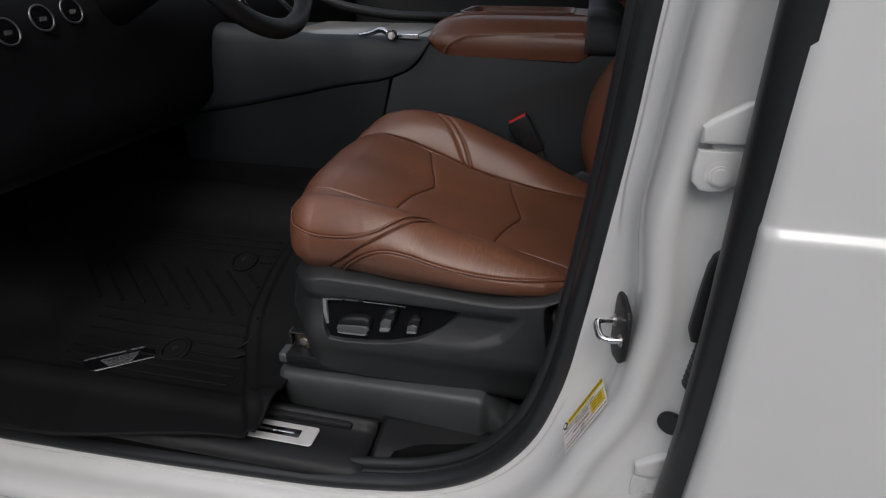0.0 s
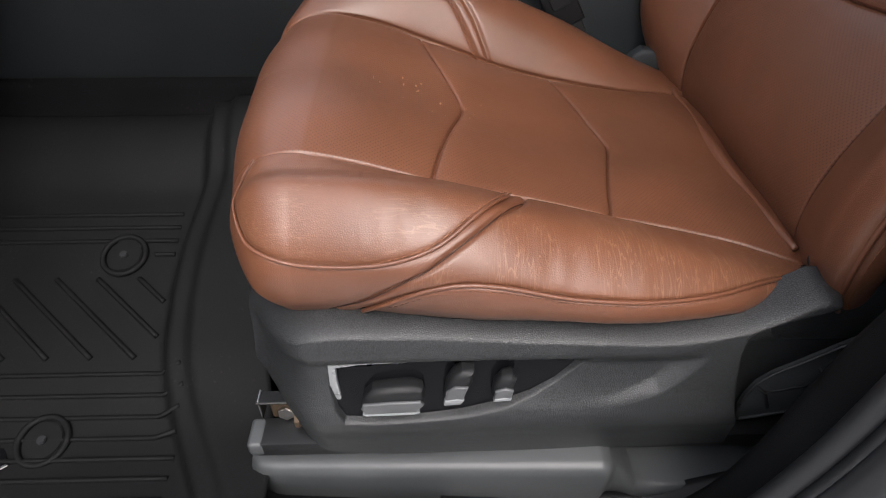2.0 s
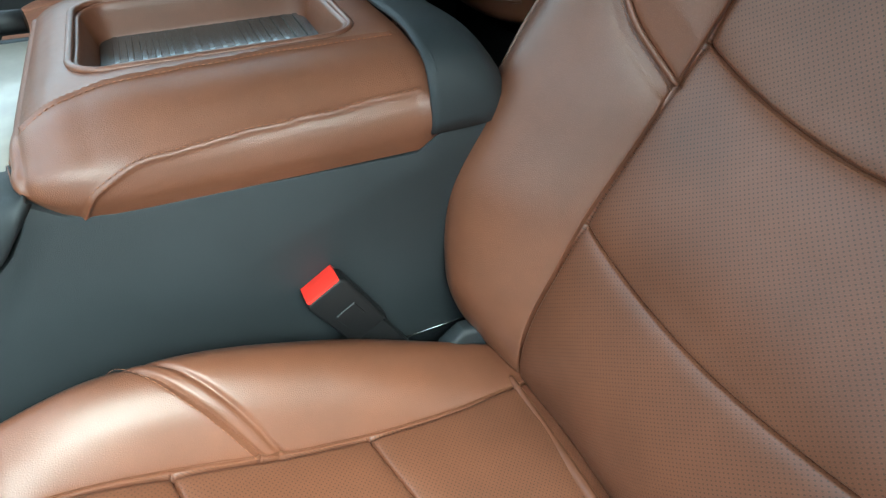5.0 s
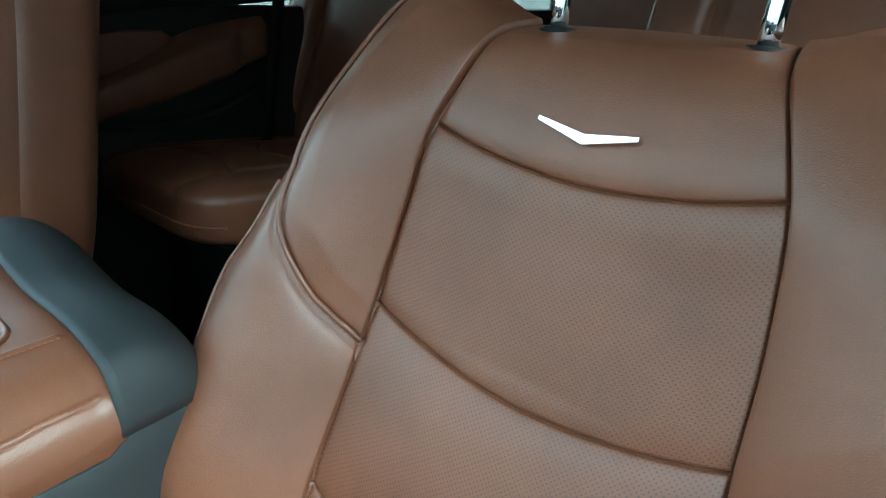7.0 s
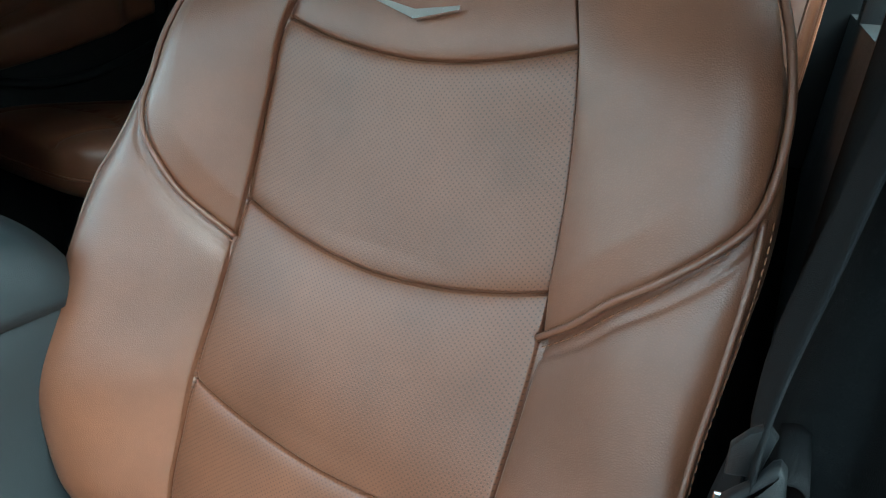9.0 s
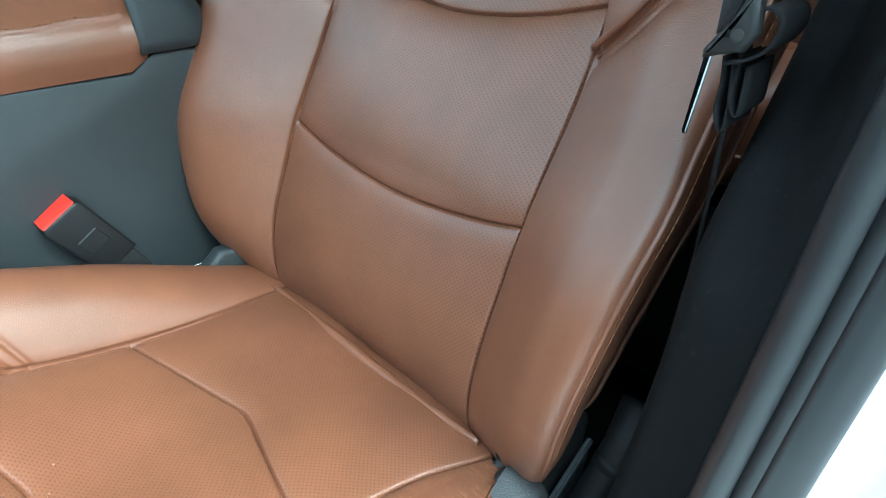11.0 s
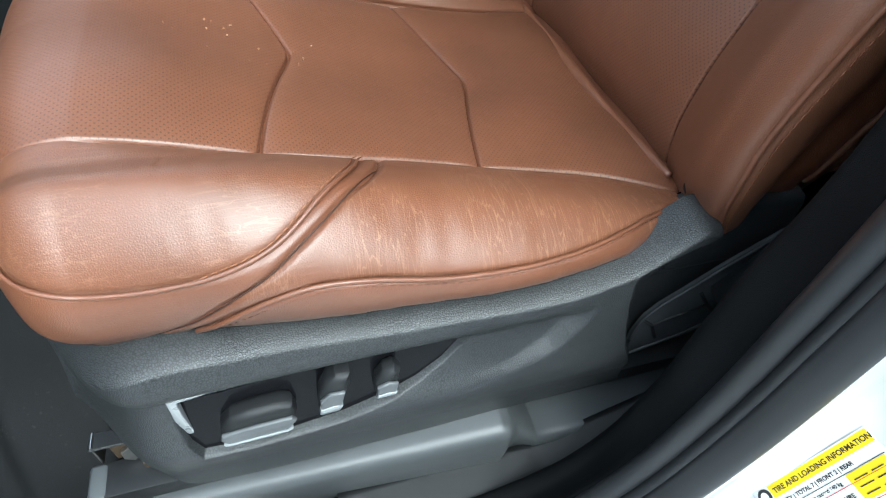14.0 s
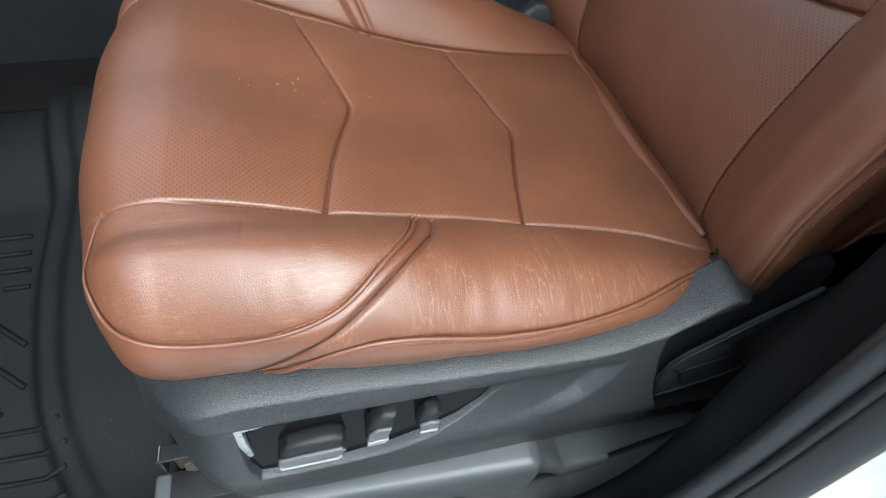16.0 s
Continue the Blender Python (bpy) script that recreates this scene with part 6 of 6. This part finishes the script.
for k, y in enumerate((-0.02, 0.41, 0.84)):
    part("bench_back", sheet("bench_back", padded((1.96, y - 0.21, 1.02), (2.12, y + 0.21, 1.62), 0.38), REAR_LEATHER), parent=bench)
    part("bench_cushion", sheet("bench_cushion", padded((1.55, y - 0.21, 0.90), (2.02, y + 0.21, 1.08), 0.40), REAR_LEATHER), parent=bench)
    part("bench_foot", box((1.62, y - 0.18, 0.64), (1.95, y + 0.18, 0.93), 0.02), SATIN_BLACK, bench)
# far rear door card
card = thing("door_card", "dark door card with a brown leather armrest", "door trim", (0.7, 1.14, 0.9))
part("card_upper", prism([(0.16, 1.385), (0.35, 1.404), (0.60, 1.436), (0.80, 1.452), (0.84, 1.620), (0.16, 1.60)], 0.036, 0.006, 2, side_at(1.162)), PANEL_DARK, card)
part("card_lower", box((0.16, 1.118, 0.80), (0.84, 1.158, 1.44), 0.01), SATIN_BLACK, card)
part("sill_ridge", tube(path_spl([(0.16, 1.121, 1.405), (0.35, 1.121, 1.424), (0.48, 1.121, 1.441), (0.60, 1.121, 1.456)], 24), 0.0055, 10, PANEL_DARK, "sill_ridge"), parent=card)
part("wood_inlay", prism([(0.16, 1.436), (0.36, 1.446), (0.488, 1.453), (0.567, 1.466), (0.475, 1.494), (0.35, 1.503), (0.16, 1.505)], 0.008, 0.003, 2, side_at(1.127)), WOOD, card, "dark wood inlay")
part("card_insert", prism([(0.16, 1.370), (0.30, 1.384), (0.386, 1.394), (0.461, 1.391), (0.485, 1.375), (0.460, 1.345), (0.40, 1.310), (0.333, 1.296), (0.16, 1.25)], 0.016, 0.007, 4, side_at(1.121)), LEATHER, card, "brown leather panel")
along = np.linspace(0.16, 0.705, 50)
ridge, lower = spl([(0.16, 1.246), (0.30, 1.289), (0.44, 1.332), (0.60, 1.381), (0.71, 1.398)], along), spl([(0.16, 1.196), (0.289, 1.230), (0.462, 1.266), (0.60, 1.302), (0.71, 1.335)], along)
upper = ridge + spl([(0.16, 0.004), (0.40, 0.012), (0.50, 0.026), (0.60, 0.020), (0.71, 0.016)], along)
close = 1 - 0.55 * smooth((along - 0.585) / 0.05)
R = np.stack([np.stack([along, yy, zz], 1) for yy, zz in ((1.122 + 0 * along, upper + 0.002), (1.116 - 0.010 * close, upper), (1.122 - 0.052 * close, ridge + 0.004), (1.122 - 0.061 * close, ridge - 0.001), (1.122 - 0.063 * close, ridge - 0.010), (1.122 - 0.058 * close, lower + 0.014), (1.122 - 0.052 * close, lower + 0.003), (1.122 - 0.040 * close, lower - 0.002), (1.122 + 0 * along, lower - 0.006))], 1)
part("armrest", sheet("armrest", R, LEATHER, 0.003), parent=card, label="brown leather armrest with a flat top")
part("card_pocket", tube(path_spl([(0.20, 1.10, 1.236), (0.352, 1.094, 1.214), (0.42, 1.09, 1.204), (0.53, 1.09, 1.212), (0.64, 1.096, 1.243), (0.70, 1.11, 1.262)], 30), 0.010, 10, PANEL_DARK, "card_pocket"), parent=card)

# belt of the second row, hanging at the far pillar
far_belt = thing("rear_seat_belt", "black seat belt hanging at the far door pillar", "seat belt", (0.74, 1.07, 1.10))
part("strap", sheet("strap", np.array([[(0.742 - 0.19 * (1.51 - z) + dx, 1.075 + 0.4 * dx, z) for dx in (-0.023, 0.0, 0.023)] for z in np.linspace(1.66, 1.08, 12)]), WEBBING, 0.0015), parent=far_belt)
part("tongue", box((0.715, 1.045, 1.485), (0.760, 1.056, 1.512), 0.004, 2), SATIN_BLACK, far_belt)
part("tongue_plate", box((0.722, 1.044, 1.512), (0.752, 1.047, 1.535), 0.001, 1), CHROME, far_belt, "chrome tongue")
# ---- driver's belt on the pillar ----
belt = thing("seat_belt", "black seat belt with a tongue, hanging at the pillar", "seat belt", (0.06, -0.25, 0.95))


def strap(points, width_dir, width, name="strap"):
    w = path_spl(points, 60)
    d = np.array(width_dir, float)
    d /= np.linalg.norm(d)
    P = np.array([[p + d * width * s for s in np.linspace(-0.5, 0.5, 7)] for p in w])
    return part(name, sheet(name, P, WEBBING, 0.0014), parent=belt)


strap([(0.165, -0.300, 1.72), (0.120, -0.282, 1.52), (0.060, -0.264, 1.37), (0.022, -0.256, 1.300), (0.014, -0.257, 1.284)], (0.95, 0.12, 0.25), 0.040)
strap([(0.020, -0.258, 1.276), (0.045, -0.256, 1.21), (0.058, -0.259, 1.11), (0.072, -0.258, 1.02), (0.084, -0.250, 0.95)], (0.90, 0.30, -0.25), 0.040)


def facing(x):
    """Outline y, z to the car's y, z, raised forward from x."""
    return Matrix(((0, 0, -1, x), (1, 0, 0, 0), (0, 1, 0, 0), (0, 0, 0, 1)))


part("tongue_body", prism([(-0.2500, 1.2680), (-0.2498, 1.2720), (-0.2530, 1.2775), (-0.2580, 1.2850), (-0.2618, 1.2955), (-0.2640, 1.2975), (-0.2668, 1.2950), (-0.2695, 1.2815), (-0.2655, 1.2735), (-0.2570, 1.2710)], 0.009, 0.0030, 3, facing(0.005)), SATIN_BLACK, belt, "black plastic tongue grip")
part("tongue_back", prism([(-0.2490, 1.2760), (-0.2480, 1.2900), (-0.2525, 1.2985), (-0.2580, 1.3040), (-0.2620, 1.3000), (-0.2600, 1.2800)], 0.006, 0.002, 2, facing(0.014)), SATIN_BLACK, belt)
part("tongue_hole", disc((-0.0046, -0.2625, 1.2800), (-1, 0, 0), 0.0026, 0.0016, 0.0004, 20), INK, belt)
part("tongue_plate", prism([(-0.2515, 1.2700), (-0.2478, 1.2690), (-0.2470, 1.2330), (-0.2482, 1.2315), (-0.2496, 1.2325)], 0.0020, 0.0006, 1, facing(0.007)), CHROME, belt, "chrome tongue")
fold = path_spl([(0.006, -0.2640, 1.2890), (0.006, -0.2700, 1.2915), (0.007, -0.2748, 1.2885), (0.008, -0.2760, 1.2820), (0.008, -0.2730, 1.2745), (0.007, -0.2660, 1.2690), (0.006, -0.2590, 1.2665)], 40)
part("strap_fold", sheet("strap_fold", np.array([[v + np.array((dx, 0, 0)) for dx in np.linspace(-0.006, 0.030, 7)] for v in fold]), WEBBING, 0.0014), parent=belt)
for dy, low in ((0.0, 1.238), (0.004, 1.246)):
    tail = path_spl([(0.008, -0.2570 - dy, 1.2690), (0.008, -0.2590 - dy, 1.258), (0.007, -0.2605 - dy, low + 0.006), (0.007, -0.2640 - dy, low), (0.008, -0.2635 - dy, low + 0.010), (0.009, -0.2620 - dy, 1.266)], 40)
    part("strap_loop", sheet("strap_loop", np.array([[v + np.array((dx, 0, 0)) for dx in np.linspace(-0.002, 0.030, 5)] for v in tail]), WEBBING, 0.0012), parent=belt)
part("anchor_sleeve", tube([(0.080, -0.247, 0.985), (0.064, -0.247, 0.945), (0.040, -0.242, 0.890), (0.026, -0.236, 0.855)], 0.015, 14, SATIN_BLACK, "anchor_sleeve", flat=0.6), parent=belt, label="black plastic sleeve on the belt's anchor")
part("sleeve_collar", tube([(0.060, -0.247, 0.936), (0.056, -0.2465, 0.927)], 0.0165, 14, SATIN_BLACK, "sleeve_collar", flat=0.62), parent=belt)

# ---- tyre label on the pillar ----
sticker = thing("tyre_label", "white and yellow tyre loading label on the door jamb", "label", (0.0, -0.375, 0.86))

lu = Vector((0.036, 0, 0.081)).normalized()
lv = Vector((-0.005, 0.041, 0)).normalized()
ln = -lu.cross(lv).normalized() if lu.cross(lv).x > 0 else lu.cross(lv).normalized()
LW, LH = 0.090, 0.043
at = Vector((0.0, -0.411, 0.8625)) + ln * 0.0022
LM = Matrix(((lu.x, lv.x, ln.x, at.x), (lu.y, lv.y, ln.y, at.y), (lu.z, lv.z, ln.z, at.z), (0, 0, 0, 1))) @ Matrix.Translation((-LW / 2, 0, 0))


def lay(name, x0, y0, x1, y1, mat, up):
    return part(name, prism([(x0, y0), (x1, y0), (x1, y1), (x0, y1)], 0.0003, 0, 1, LM @ Matrix.Translation((0, 0, up))), mat, sticker)


lay("paper", 0, 0, LW, LH, PAPER, 0.0)
lay("yellow_band", 0.012, 0.034, LW - 0.001, LH - 0.001, YELLOW, 0.0004)
lay("yellow_block", 0.060, 0.010, LW - 0.003, 0.026, YELLOW, 0.0004)
for k, y in enumerate((0.0265, 0.0205, 0.0085, 0.0035)):
    lay("rule", 0.002, y, LW - 0.002, y + 0.0004, REDINK if k in (1, 2) else INK, 0.0004)


def words(text, x, y, size, mat=INK, up=0.0008):
    c = bpy.data.curves.new("writing", "FONT")
    c.body, c.size, c.extrude, c.offset = text, size, 0.00005, size * 0.028
    ob = new("writing", c)
    dg = bpy.context.evaluated_depsgraph_get()
    me = bpy.data.meshes.new_from_object(ob.evaluated_get(dg))
    bpy.data.objects.remove(ob)
    me.transform(LM @ Matrix.Translation((x, y, up)))
    me.materials.clear()
    me.materials.append(mat)
    return part("writing", me, parent=sticker)


words("TIRE AND LOADING INFORMATION", 0.0145, 0.0363, 0.0046)
words("CAPACITY | TOTAL 7 | FRONT 2 | REAR", 0.006, 0.0288, 0.0036)
words("never exceed 640 kg", 0.028, 0.0225, 0.0032)
words("COLD TIRE PRESSURE", 0.020, 0.0140, 0.0038)
words("35 PSI", 0.036, 0.0095, 0.0030)
words("35 PSI", 0.036, 0.0046, 0.0030)
for k in range(3):
    for j in range(2):
        lay("text_bar", 0.063 + 0.012 * j, 0.0125 + 0.0045 * k, 0.072 + 0.011 * j, 0.0132 + 0.0045 * k, INK, 0.0007)
part("wheel_mark", disc(LM @ Vector((0.0065, LH - 0.0055, 0.0006)), ln, 0.0048, 0.0006, 0), INK, sticker)
part("wheel_mark_rim", disc(LM @ Vector((0.0065, LH - 0.0055, 0.0010)), ln, 0.0026, 0.0006, 0), PAPER, sticker)

# ---- crumbs on the cushion ----
random.seed(11)
V, F = [], []
for q0, p0, spread, n in ((0.595, 0.0, 0.024, 12), (0.592, -0.15, 0.014, 5), (0.47, 0.06, 0.006, 2), (0.485, -0.05, 0.008, 4), (0.726, -0.18, 0.004, 1), (0.35, -0.29, 0.004, 1), (0.545, -0.06, 0.012, 5)):
    for _ in range(n):
        c = cushion_point(np.array([q0 + random.gauss(0, spread) * 0.6]), np.array([p0 + random.gauss(0, spread) * 3]))[0, 0]
        c = c + np.array((0, 0, 0.0016))
        ang, r = random.random() * 6.28, random.uniform(0.00025, 0.00055)
        k = len(V)
        for dx, dy in ((2.4, 0), (0, 0.7), (-2.2, 0.3), (0, -0.6)):
            V.append((c[0] + r * (dx * math.cos(ang) - dy * math.sin(ang)), c[1] + r * (dx * math.sin(ang) + dy * math.cos(ang)), c[2]))
        V += [(c[0], c[1], c[2] + r * 0.7), (c[0], c[1], c[2] - 0.002)]
        F += [(k + i, k + (i + 1) % 4, k + 4) for i in range(4)] + [(k + (i + 1) % 4, k + i, k + 5) for i in range(4)]
tagged(part("crumbs", mesh_of("crumbs", V, F, plain("pale_crumbs", (0.36, 0.21, 0.12), 0.8), smooth=False)), "tiny pale crumbs scattered on the leather cushion", "crumbs", kind="stuff")
